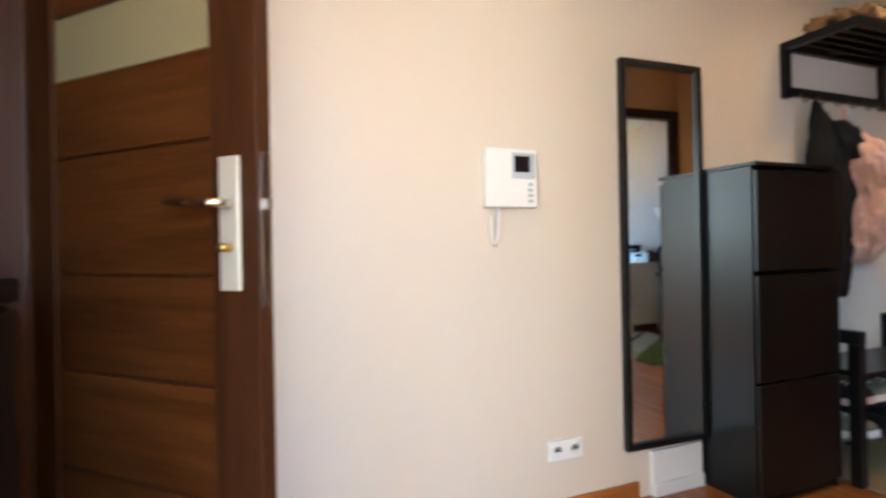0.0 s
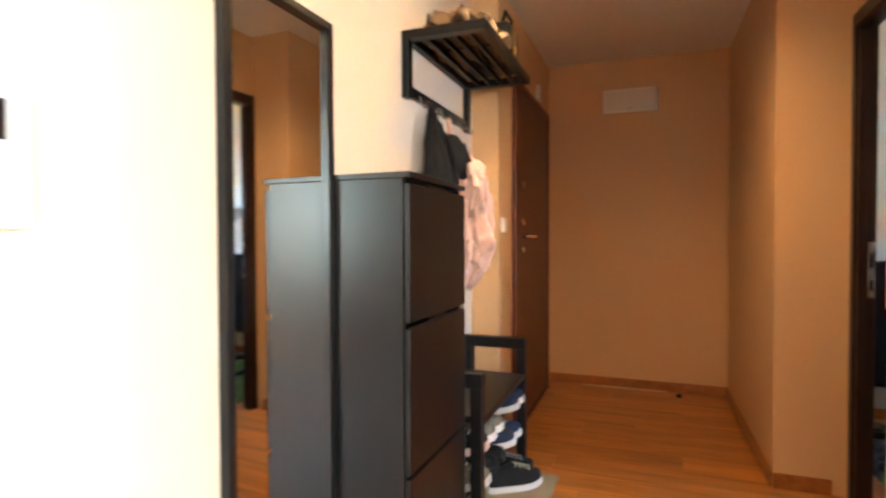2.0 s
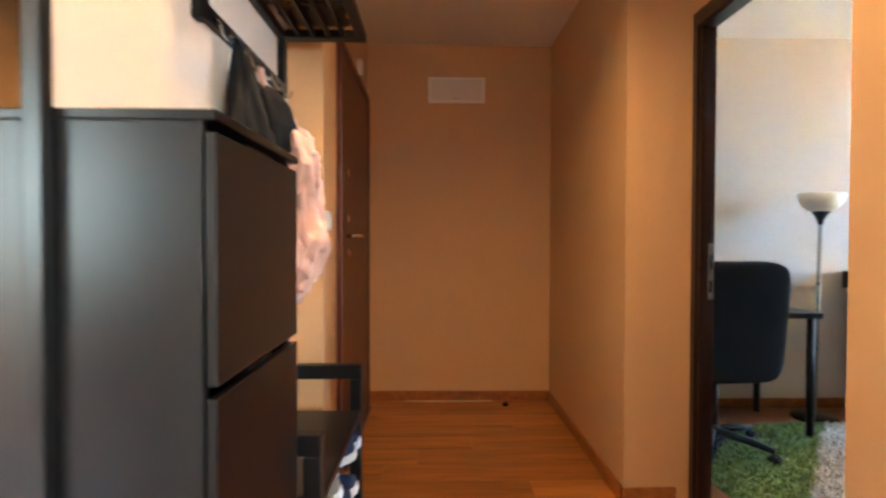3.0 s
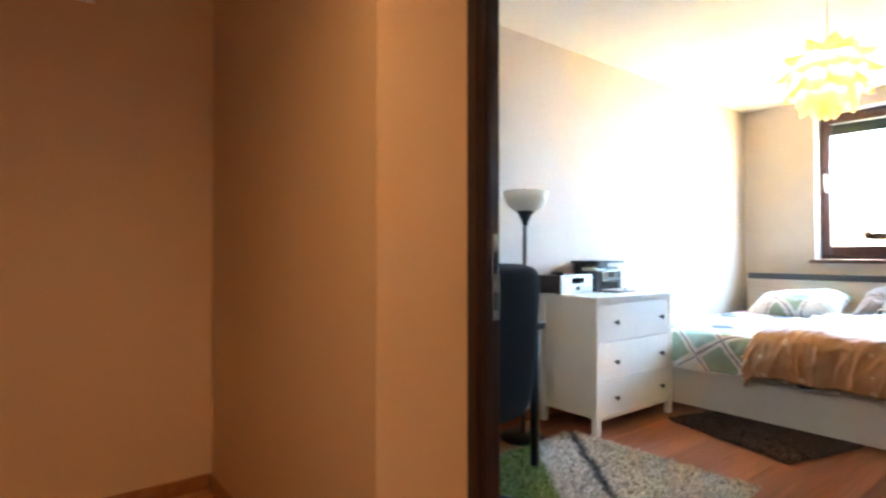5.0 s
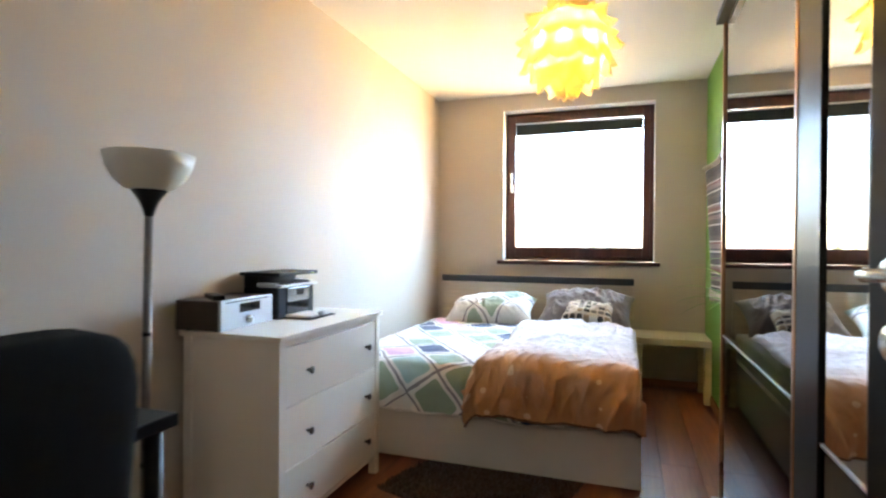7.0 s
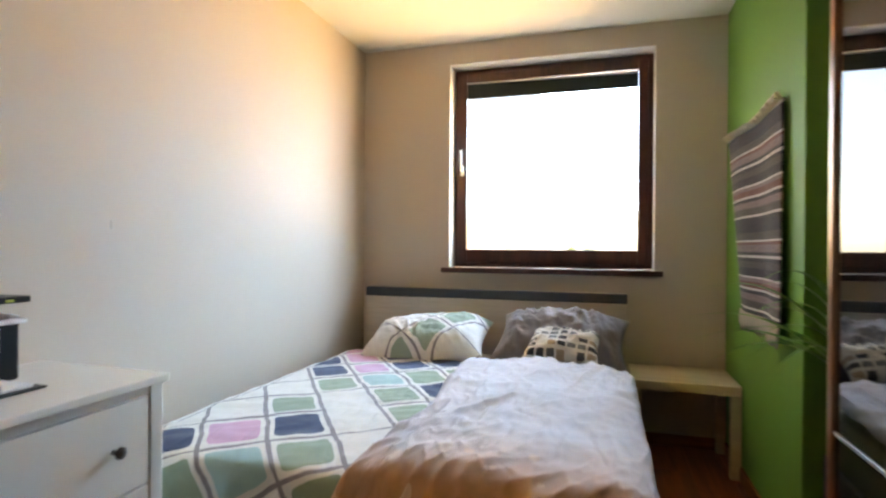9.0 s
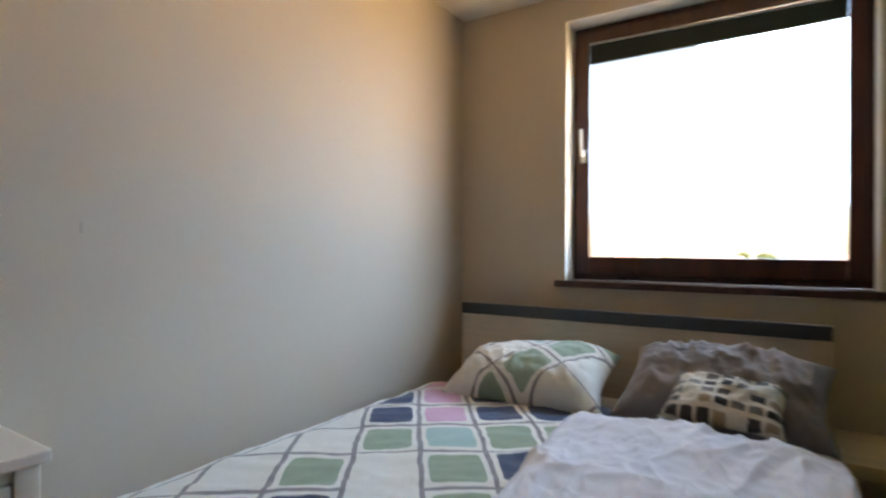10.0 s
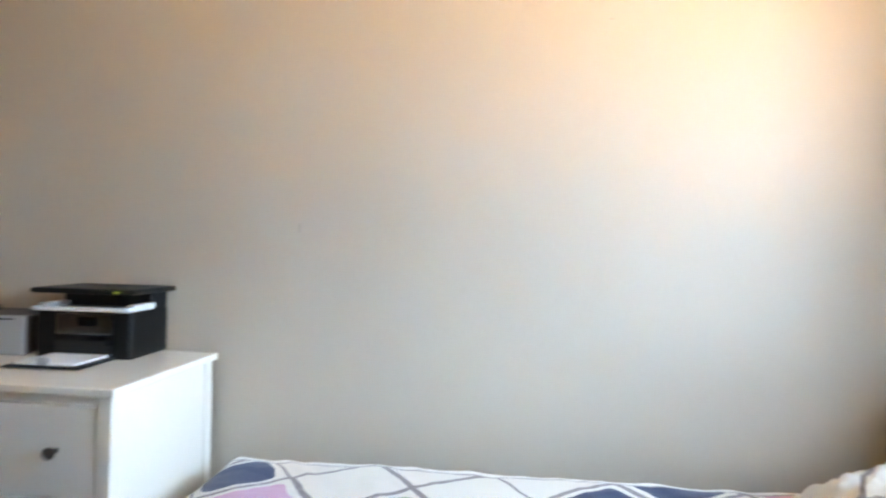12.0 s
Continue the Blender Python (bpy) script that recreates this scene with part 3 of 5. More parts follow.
sk = thing("double_socket", "white double wall socket above the baseboard", "socket", pose(0, 0.872, 0.222))
part("plate", box(0.001, 0.012, 0, 0.152, 0, 0.075, 0.003), WHITE_PLASTIC, sk)
for y in (0.038, 0.114):
    w = part("socket_well", lathe([(0.020, 0), (0.021, 0.004), (0.018, 0.004), (0.017, -0.006), (0.001, -0.006)], 20, m=Matrix.Translation((0.012, y, 0.0375)) @ pose(0, 0, 0, 0, 90)), WHITE_PLASTIC, sk, "", True)
    for dy in (-0.008, 0.008):
        part("contact_hole", box(0.0125, 0.0165, y + dy - 0.003, y + dy + 0.003, 0.0345, 0.0405), BLACK_PLASTIC, w)
cb = thing("white_board", "white lacquered board under the mirror", "board", pose(0.0, 1.365, 0))
part("board", box(0.002, 0.020, 0, 0.275, 0.0, 0.185, 0.002), WHITE_PLASTIC, cb)
part("foot_strip", box(0.020, 0.032, 0, 0.275, 0.0, 0.055, 0.003), WHITE_PLASTIC, cb)

sw = thing("light_switch", "white square light switch beside the entrance door", "switch", pose(0.15, 3.155, 1.195))
part("plate", box(0.0, 0.010, 0, 0.08, 0, 0.08, 0.003), WHITE_PLASTIC, sw)
part("rocker", box(0.010, 0.015, 0.014, 0.066, 0.014, 0.066, 0.002), WHITE_PLASTIC, sw)
ch = thing("door_chime", "small pale chime box above the entrance door", "chime", pose(0.15, 4.13, 2.16))
part("case", box(0, 0.03, 0, 0.09, 0, 0.10, 0.005), surface("cream_plastic", (0.55, 0.47, 0.36), 0.4, 0.03), ch)
part("grille", box(0.03, 0.032, 0.02, 0.07, 0.02, 0.05), surface("tan_plastic", (0.40, 0.32, 0.23), 0.4, 0.03), ch)
vt = thing("fuse_box_cover", "white fuse box cover high on the end wall", "fuse box", pose(0.578, 4.645, 2.122))
part("box", box(0, 0.40, -0.022, 0, 0, 0.178, 0.004), WHITE_PLASTIC, vt)
vd = part("flap", box(0.018, 0.382, -0.028, -0.022, 0.016, 0.162, 0.003), surface("glossy_white", (0.74, 0.71, 0.66), 0.12, 0.02), vt, "glossy white flap")
part("flap_catch", box(0.18, 0.22, -0.032, -0.028, 0.022, 0.032, 0.001), GREY_SILVER, vd)
st = thing("floor_strip", "pale strip lying along the end baseboard", "strip", pose(0.42, 4.615, 0))
part("strip", box(0, 0.62, -0.012, 0, 0.0005, 0.008, 0.002), BIRCH, st)
dsr = thing("door_stopper", "small dark rubber door stop on the floor", "door stop", pose(1.12, 4.52, 0))
part("dome", lathe([(0.022, 0), (0.022, 0.008), (0.012, 0.020), (0.001, 0.022)], 20), BLACK_PLASTIC, dsr, "", True)

# coat rack with hooks
rk = thing("hat_rack", "black metal hat rack with slatted shelf and hooks", "coat rack", pose(0, 2.20, 0))
for y in (0.0, 0.745):
    part("wall_upright", box(0.002, 0.030, y, y + 0.045, 1.715, 1.975, 0.003), BLACK_METAL, rk)
    part("shelf_arm", box(0.030, 0.345, y, y + 0.045, 1.940, 1.975, 0.003), BLACK_METAL, rk)
part("front_bar", box(0.310, 0.345, 0.045, 0.745, 1.940, 1.975, 0.003), BLACK_METAL, rk)
part("rear_bar", box(0.002, 0.030, 0.045, 0.745, 1.940, 1.975, 0.003), BLACK_METAL, rk)
part("hook_rail", box(0.002, 0.022, 0.045, 0.745, 1.728, 1.772, 0.003), BLACK_METAL, rk)
for k in range(4):
    part("slat", box(0.078 + 0.058 * k, 0.092 + 0.058 * k, 0.045, 0.745, 1.946, 1.968, 0.002), BLACK_METAL, rk)
for k in range(2):
    part("cross_slat", box(0.030, 0.310, 0.26 + 0.24 * k, 0.275 + 0.24 * k, 1.969, 1.9745, 0.001), BLACK_METAL, rk)
for k in range(6):
    y = 0.09 + 0.12 * k
    part("hook", tube([(0.022, y, 1.745), (0.040, y, 1.735), (0.050, y, 1.700), (0.060, y, 1.690), (0.072, y, 1.700), (0.074, y, 1.715)], 0.0045, 8), CHROME, rk, "bent steel hook", True)


def cloth_body(rings, sides=40, folds=7, depth=0.14, seed=1, wobble=0.012, twist=0.0, crush=0.0):
    """A hanging cloth shape: rings of (z, cx, cy, rx, ry), with vertical folds."""
    bm = bmesh.new()
    loops = []
    for i, (z, cx, cy, rx, ry) in enumerate(rings):
        loop = []
        for k in range(sides):
            a = 2 * math.pi * k / sides
            f = 1 + depth * math.sin(folds * a + seed + twist * z + 0.5 * math.sin(i * 0.9 + seed)) * min(1, i / 3) + 0.06 * noise.noise((math.cos(a) * 2 + seed, math.sin(a) * 2, z * 6)) + crush * (0.5 - 2 * abs(noise.noise((math.cos(a) * 2.2 + seed, math.sin(a) * 2.2 + z * 3, z * 7))))
            loop.append(bm.verts.new((max(0.004, cx + rx * f * math.cos(a)), cy + ry * f * math.sin(a), z + wobble * noise.noise((math.cos(a) * 3, math.sin(a) * 3 + seed, i)))))
        loops.append(loop)
    for r0, r1 in zip(loops, loops[1:]):
        for k in range(sides):
            bm.faces.new((r0[k], r0[(k + 1) % sides], r1[(k + 1) % sides], r1[k]))
    bm.faces.new(loops[0][::-1])
    bm.faces.new(loops[-1])
    bmesh.ops.recalc_face_normals(bm, faces=bm.faces[:])
    return bm


def rings_between(stops, count):
    out = []
    for i in range(count):
        f = i / (count - 1) * (len(stops) - 1)
        k = min(int(f), len(stops) - 2)
        w = f - k
        out.append(tuple(p * (1 - w) + q * w for p, q in zip(stops[k], stops[k + 1])))
    return out


BLACK_CLOTH = surface("black_cloth", (0.006, 0.0055, 0.0055), 0.9, 0.2, 300, 5, 0.2)
PINK_CLOTH = surface("salmon_pink_cloth", (0.70, 0.40, 0.30), 0.8, 0.10, 260, 6, 0.2, sheen=0.3)
jk = thing("black_jacket", "black jacket with a hood hanging from a hook", "jacket", pose(0, 2.38, 0))
part("body", cloth_body(rings_between([(1.70, 0.06, -0.02, 0.010, 0.012), (1.63, 0.07, -0.01, 0.032, 0.045), (1.48, 0.085, 0.02, 0.06, 0.105), (1.30, 0.09, 0.03, 0.07, 0.14), (1.05, 0.085, 0.02, 0.07, 0.13), (0.78, 0.08, 0.0, 0.06, 0.12)], 30), 48, 5, 0.12, 2, 0.02, 1.5, 0.18), BLACK_CLOTH, jk, "", True)
part("hood", cloth_body(rings_between([(1.60, 0.11, 0.05, 0.025, 0.03), (1.56, 0.125, 0.08, 0.05, 0.065), (1.49, 0.13, 0.11, 0.06, 0.080), (1.42, 0.12, 0.12, 0.045, 0.06)], 14), 32, 5, 0.12, 4, 0.02, 3.0, 0.2), BLACK_CLOTH, jk, "", True)
part("hanging_loop", tube([(0.062, -0.02, 1.69), (0.058, -0.03, 1.715), (0.058, -0.012, 1.715), (0.062, -0.018, 1.69)], 0.003, 6), BLACK_CLOTH, jk)
pc = thing("pink_coat", "salmon pink crumpled coat hanging from a hook", "coat", pose(0, 2.58, 0))
part("body", cloth_body(rings_between([(1.56, 0.10, -0.02, 0.02, 0.03), (1.49, 0.14, -0.03, 0.065, 0.075), (1.38, 0.165, -0.02, 0.090, 0.095), (1.27, 0.15, -0.01, 0.072, 0.080), (1.15, 0.165, 0.0, 0.092, 0.095), (1.04, 0.15, 0.0, 0.072, 0.08), (0.94, 0.13, 0.0, 0.03, 0.04)], 44), 64, 4, 0.20, 7, 0.04, 7.0, 0.42), PINK_CLOTH, pc, "", True)
part("sleeve", cloth_body(rings_between([(1.44, 0.14, 0.07, 0.03, 0.03), (1.36, 0.18, 0.10, 0.045, 0.05), (1.22, 0.19, 0.11, 0.042, 0.05), (1.08, 0.16, 0.09, 0.035, 0.04)], 20), 32, 4, 0.16, 3, 0.03, 9.0, 0.40), PINK_CLOTH, pc, "", True)
part("strap", tube([(0.058, -0.01, 1.70), (0.07, -0.015, 1.63), (0.10, -0.02, 1.54)], 0.012, 8), PINK_CLOTH, pc, "pink hanging strap", True)
gb = thing("folded_scarf", "tan and brown crumpled scarf on the rack", "scarf", pose(0.01, 2.50, 1.976))
part("cloth", cloth_body(rings_between([(0.002, 0.16, 0, 0.13, 0.24), (0.03, 0.16, 0.0, 0.15, 0.26), (0.08, 0.16, 0.02, 0.12, 0.21), (0.12, 0.15, 0.04, 0.05, 0.10)], 24), 72, 9, 0.12, 5, 0.05, 30.0, 0.45), surface("tan_cloth", (0.15, 0.085, 0.040), 0.6, 0.6, 40, 22, 0.4), gb, "", True)
gv = thing("golden_bag", "black bag with a shiny golden band on the rack", "bag", pose(0.17, 2.845, 1.976))
part("bag_body", box(-0.13, 0.13, -0.10, 0.10, 0, 0.21, 0.03, segs=3), surface("black_leather", (0.016, 0.013, 0.011), 0.3, 0.2, 60, 6, 0.2), gv, "", True)
part("gold_band", box(-0.135, 0.135, -0.035, 0.035, 0.004, 0.205, 0.02, segs=3), surface("gold_foil", (0.55, 0.36, 0.12), 0.28, 0.2, 30, 8, 0.3, metal=0.9), gv, "shiny golden band", True)
part("bag_handle", tube([(0.09, -0.08, 0.2), (0.10, -0.06, 0.26), (0.10, 0.06, 0.26), (0.09, 0.08, 0.2)], 0.008, 8), BLACK_PLASTIC, gv, "", True)

# shoe bench
bn = thing("shoe_bench", "black shoe bench with rails and arm loop", "bench", pose(0, 2.185, 0))
for y in (0.0, 0.755):
    for x in (0.006, 0.285):
        part("leg", box(x, x + 0.045, y, y + 0.045, 0, 0.60, 0.003), BLACK_METAL, bn)
    part("arm_bar", box(0.004, 0.332, y - 0.001, y + 0.046, 0.60, 0.655, 0.004), BLACK_METAL, bn)
part("seat", box(0.008, 0.328, 0.046, 0.754, 0.452, 0.478, 0.004), BLACK_BROWN, bn, "dark seat board")
for z in (0.16, 0.305):
    for x in (0.06, 0.15, 0.25):
        part("shoe_rail", tube([(x, 0.03, z), (x, 0.77, z)], 0.008, 8), BLACK_METAL, bn, "", True)


def shoe(name, label, upper_mat, sole_mat, m, high=0.0):
    """A low shoe, toe towards +x: sole, upper and laces."""
    t = thing(name, label, "shoe", m, "shoes of the bench")

    def outline(f):
        w = 0.036 + 0.013 * math.sin(math.pi * min(1, f * 1.15)) - 0.006 * math.sin(math.pi * f * 2)
        return w * (1 if 0.06 < f < 0.94 else 0.72)
    n = 12
    bm = bmesh.new()
    rows = []
    for i in range(n + 1):
        f = i / n
        w, x = outline(f), -0.135 + 0.27 * f
        z = 0.012 * max(0, f - 0.8) * 5
        rows.append([bm.verts.new(c) for c in ((x, -w, z), (x, w, z), (x, w * 1.03, z + 0.028), (x, -w * 1.03, z + 0.028))])
    for a, b in zip(rows, rows[1:]):
        for k in range(4):
            bm.faces.new((a[k], a[(k + 1) % 4], b[(k + 1) % 4], b[k]))
    bm.faces.new(rows[0][::-1])
    bm.faces.new(rows[-1])
    bmesh.ops.recalc_face_normals(bm, faces=bm.faces[:])
    part("sole", bm, sole_mat, t)
    bm = bmesh.new()
    rows = []
    for i in range(n + 1):
        f = i / n
        w, x = outline(f) * 0.97, -0.132 + 0.262 * f
        top = (0.075 + high) - 0.02 * math.sin(math.pi * min(1, f / 0.45)) if f < 0.45 else 0.075 + high - (0.030 + high) * ((f - 0.45) / 0.55) ** 0.9
        rows.append([bm.verts.new((x, w * math.cos(a), 0.026 + top * math.sin(a) ** 0.8)) for a in (math.pi * k / 8 for k in range(9))])
    for a, b in zip(rows, rows[1:]):
        for k in range(8):
            bm.faces.new((a[k], a[k + 1], b[k + 1], b[k]))
    bm.faces.new(rows[0])
    bm.faces.new(rows[-1][::-1])
    bmesh.ops.recalc_face_normals(bm, faces=bm.faces[:])
    up = part("upper", bm, upper_mat, t, "", True)
    for k in range(4):
        x = 0.0 + 0.022 * k
        f = (x + 0.132) / 0.262
        top = 0.026 + 0.075 + high - (0.030 + high) * (max(0, f - 0.45) / 0.55) ** 0.9
        part("lace", tube([(x, -0.024, top - 0.010), (x + 0.004, 0, top + 0.003), (x, 0.024, top - 0.010)], 0.003, 6), sole_mat, up)
    return t


SHOE_W = surface("white_rubber", (0.62, 0.60, 0.56), 0.6, 0.08, 80, 8, 0.1)
NAVY = surface("navy_canvas", (0.016, 0.026, 0.055), 0.8, 0.2, 260, 8, 0.2)
CHAR = surface("black_canvas", (0.007, 0.007, 0.0075), 0.8, 0.2, 260, 8, 0.2)
OLIVE = surface("grey_olive_mesh", (0.16, 0.15, 0.12), 0.8, 0.2, 260, 8, 0.2)
ROSE = surface("pale_rose_rubber", (0.55, 0.40, 0.34), 0.6, 0.08, 80, 8, 0.1)
for nm, lb, um, sm, x, y, z, tilt in (
        ("sneaker", "navy canvas sneaker with white sole on the upper rail", NAVY, SHOE_W, 0.20, 2.80, 0.318, 8), ("sneaker", "navy canvas sneaker with white sole on the upper rail", NAVY, SHOE_W, 0.20, 2.91, 0.318, 8),
        ("sneaker", "grey olive running shoe on the upper rail", OLIVE, SHOE_W, 0.20, 2.49, 0.318, 8), ("sneaker", "grey olive running shoe on the upper rail", OLIVE, SHOE_W, 0.20, 2.38, 0.318, 8),
        ("sneaker", "black shoe with pale rose sole on the upper rail", CHAR, ROSE, 0.20, 2.27, 0.318, 8), ("sneaker", "blue sneaker with white sole on the lower rail", NAVY, SHOE_W, 0.20, 2.84, 0.173, 8),
        ("sneaker", "blue sneaker with white sole on the lower rail", NAVY, SHOE_W, 0.20, 2.72, 0.173, 8), ("sneaker", "black shoe on the lower rail", CHAR, CHAR, 0.20, 2.52, 0.173, 8),
        ("sneaker", "black shoe on the lower rail", CHAR, CHAR, 0.20, 2.41, 0.173, 8), ("sneaker", "grey shoe on the lower rail", OLIVE, SHOE_W, 0.20, 2.29, 0.173, 8)):
    shoe(nm, lb, um, sm, pose(x, y, z, 0, -tilt, 0))
shoe("sneaker", "black and white sneaker standing on the doormat", CHAR, SHOE_W, pose(0.33, 2.70, 0.008, 0, 0, 40), 0.02)
shoe("sneaker", "black and white sneaker standing on the doormat", CHAR, SHOE_W, pose(0.27, 2.80, 0.008, 0, 0, 36), 0.02)
mt = thing("doormat", "beige woven doormat under the shoe bench", "doormat", pose(0.02, 2.22, 0))
part("weave", box(0, 0.485, 0.0, 0.68, 0.0005, 0.007, 0.002), surface("beige_coir", (0.30, 0.24, 0.15), 0.9, 0.2, 400, 8, 0.4), mt)

# red garment on the pier
rd = thing("red_coat", "red coat hanging on the wall pier", "coat", pose(1.452, 1.27, 0, 0, 0, 180))
part("body", cloth_body(rings_between([(2.35, 0.05, 0, 0.03, 0.12), (2.2, 0.07, 0, 0.06, 0.34), (1.6, 0.07, 0, 0.06, 0.36), (1.02, 0.07, 0, 0.06, 0.36)], 24), 48, 8, 0.10, 3), surface("red_cloth", (0.42, 0.035, 0.018), 0.8, 0.15, 200, 5, 0.2), rd, "", True)
part("peg", tube([(0.0, 0, 2.33), (0.05, 0, 2.34)], 0.008), CHROME, rd)
bb = thing("black_shoulder_bag", "black cloth bag hanging under the red coat", "bag", pose(1.452, 1.27, 0, 0, 0, 180))
part("bag_body", cloth_body(rings_between([(1.01, 0.07, 0, 0.05, 0.30), (0.8, 0.08, 0, 0.06, 0.34), (0.55, 0.08, 0, 0.065, 0.34), (0.48, 0.08, 0, 0.05, 0.30)], 10), 36, 6, 0.06, 5), BLACK_CLOTH, bb, "", True)
part("strap", tube([(0.03, -0.1, 0.9), (0.03, -0.04, 1.5), (0.02, 0, 2.33)], 0.010), BLACK_CLOTH, bb)
for _x, _y in ((0.95, 0.30), (0.95, -0.15), (0.80, 2.35)):
    sl = thing("ceiling_spot", "round recessed ceiling spot with a lit bulb", "ceiling lamp", pose(_x, _y, CEIL), "hall ceiling spots")
    part("ring", lathe([(0.030, -0.004), (0.042, -0.006), (0.044, 0.0), (0.030, 0.0), (0.030, -0.004)], 24), CHROME, sl, "steel ring", True)
    part("bulb", lathe([(0.001, -0.003), (0.029, -0.003), (0.029, -0.0005), (0.001, -0.0005)], 24), glow("spot_bulb", (1.0, 0.75, 0.45), 6.0) if "spot_bulb" not in bpy.data.materials else bpy.data.materials["spot_bulb"], sl, "glowing bulb")


# ---- bedroom ----
dr = thing("dresser", "white three-drawer dresser with dark knobs", "dresser", pose(3.43, 3.955, 0))
DW, DD, DH = 0.855, 0.465, 0.828
for x in (0.008, DW - 0.048):
    for y in (0.008, DD - 0.048):
        part("leg", box(x, x + 0.040, y, y + 0.040, 0, DH - 0.022, 0.003), WHITE_PAINT, dr)
part("side_panel", box(0.012, 0.028, 0.048, DD - 0.048, 0.10, DH - 0.022, 0.002), WHITE_PAINT, dr)
part("side_panel", box(DW - 0.028, DW - 0.012, 0.048, DD - 0.048, 0.10, DH - 0.022, 0.002), WHITE_PAINT, dr)
part("back_panel", box(0.048, DW - 0.048, DD - 0.020, DD - 0.012, 0.10, DH - 0.022), WHITE_PAINT, dr)
part("top", box(-0.004, DW + 0.004, -0.004, DD + 0.004, DH - 0.022, DH, 0.004), WHITE_PAINT, dr)
part("bottom_rail", box(0.048, DW - 0.048, 0.012, 0.030, 0.085, 0.102, 0.002), WHITE_PAINT, dr)
part("top_rail", box(0.048, DW - 0.048, 0.012, 0.030, 0.782, DH - 0.022, 0.002), WHITE_PAINT, dr)
KNOB = surface("dark_bronze_knob", (0.045, 0.030, 0.022), 0.35, 0.1, 90, 4, 0.05, metal=0.6)
for z0, z1, kz in ((0.106, 0.312, 0.205), (0.317, 0.548, 0.425), (0.553, 0.778, 0.668)):
    d = part("drawer_front", box(0.051, DW - 0.051, 0.011, 0.034, z0, z1, 0.003), WHITE_PAINT, dr)
    for kx in (0.195, DW - 0.155):
        part("knob", lathe([(0.007, 0), (0.006, 0.010), (0.009, 0.014), (0.015, 0.020), (0.015, 0.025), (0.001, 0.029)], 20, m=Matrix.Translation((kx, 0.011, kz)) @ pose(0, 0, 0, 90)), KNOB, d, "small dark bronze knob", True)

st = thing("compact_stereo", "silver and dark wood compact stereo on the dresser", "stereo", pose(3.422, 4.216, DH, 0, 0, 4))
part("case", box(0, 0.345, 0.012, 0.205, 0.006, 0.120, 0.004), surface("dark_wood_case", (0.050, 0.030, 0.022), 0.4, 0.2, 80, 4, 0.05), st)
fp = part("front_panel", box(0, 0.345, 0, 0.012, 0.004, 0.122, 0.003), GREY_SILVER, st, "brushed silver front")
part("display", box(0.115, 0.250, -0.002, 0, 0.066, 0.102), BLACK_GLASS, fp, "dark display")
part("dial", lathe([(0.017, 0), (0.017, 0.012), (0.001, 0.014)], 20, m=Matrix.Translation((0.172, 0, 0.034)) @ pose(0, 0, 0, 90)), CHROME, fp, "round volume dial", True)
part("disc_slot", box(0.03, 0.315, -0.0015, 0, 0.110, 0.114), BLACK_PLASTIC, fp)
for k in range(4):
    part("foot", lathe([(0.012, 0), (0.012, 0.006)], 12, m=Matrix.Translation((0.03 + 0.285 * (k % 2), 0.04 + 0.13 * (k // 2), 0))), BLACK_PLASTIC, st)
rc = thing("remote_control", "dark remote lying on the stereo", "remote", pose(3.435, 4.27, DH + 0.120, 0, 0, 55))
part("body", box(0, 0.15, -0.05, -0.005, 0, 0.020, 0.005), BLACK_PLASTIC, rc)
part("button_field", box(0.015, 0.13, -0.042, -0.013, 0.020, 0.0215), surface("dark_grey_rubber", (0.05, 0.05, 0.05), 0.6, 0.1), rc)

pr = thing("laser_printer", "black and silver multifunction printer with paper tray", "printer", pose(3.843, 4.192, DH, 0, 0, 1.5))
part("body", box(-0.035, 0.268, 0.05, 0.235, 0.0, 0.146, 0.010, segs=3), BLACK_PLASTIC, pr)
part("tray_mouth", box(0.03, 0.215, 0.046, 0.052, 0.012, 0.070), BLACK_GLASS, pr, "dark paper slot")
RIM = surface("pale_silver_rim", (0.70, 0.70, 0.69), 0.35, 0.04, 120, 3, 0.01)
cr = part("control_panel", box(-0.039, 0.272, 0.030, 0.058, 0.144, 0.156, 0.005, segs=3), RIM, pr, "silver curved rim")
part("rim_arm", box(-0.039, -0.012, 0.058, 0.160, 0.144, 0.164, 0.005, segs=3), RIM, cr)
part("rim_arm", box(0.245, 0.272, 0.058, 0.160, 0.144, 0.164, 0.005, segs=3), RIM, cr)
part("output_well", box(-0.012, 0.245, 0.058, 0.160, 0.142, 0.150), BLACK_PLASTIC, cr)
part("front_plate", box(0.035, 0.215, 0.044, 0.05, 0.075, 0.136, 0.002), surface("polished_silver_plate", (0.48, 0.49, 0.50), 0.18, 0.05, 120, 3, 0.02, metal=1.0), pr, "silver front plate")
part("front_display", box(0.105, 0.165, 0.0425, 0.044, 0.100, 0.128), BLACK_GLASS, pr)
part("scanner_riser", box(-0.031, 0.264, 0.150, 0.235, 0.144, 0.196, 0.006), BLACK_PLASTIC, pr)
part("scanner_lid", box(-0.046, 0.286, 0.036, 0.250, 0.195, 0.212, 0.007, segs=3), BLACK_PLASTIC, pr, "flat black scanner lid")
part("indicator", box(0.222, 0.240, 0.033, 0.037, 0.199, 0.205), surface("yellow_green_mark", (0.35, 0.42, 0.06), 0.4, 0.05), pr)
ty = part("paper_tray", box(0.000, 0.222, -0.098, 0.05, 0.002, 0.008, 0.002), BLACK_PLASTIC, pr, "black paper tray")
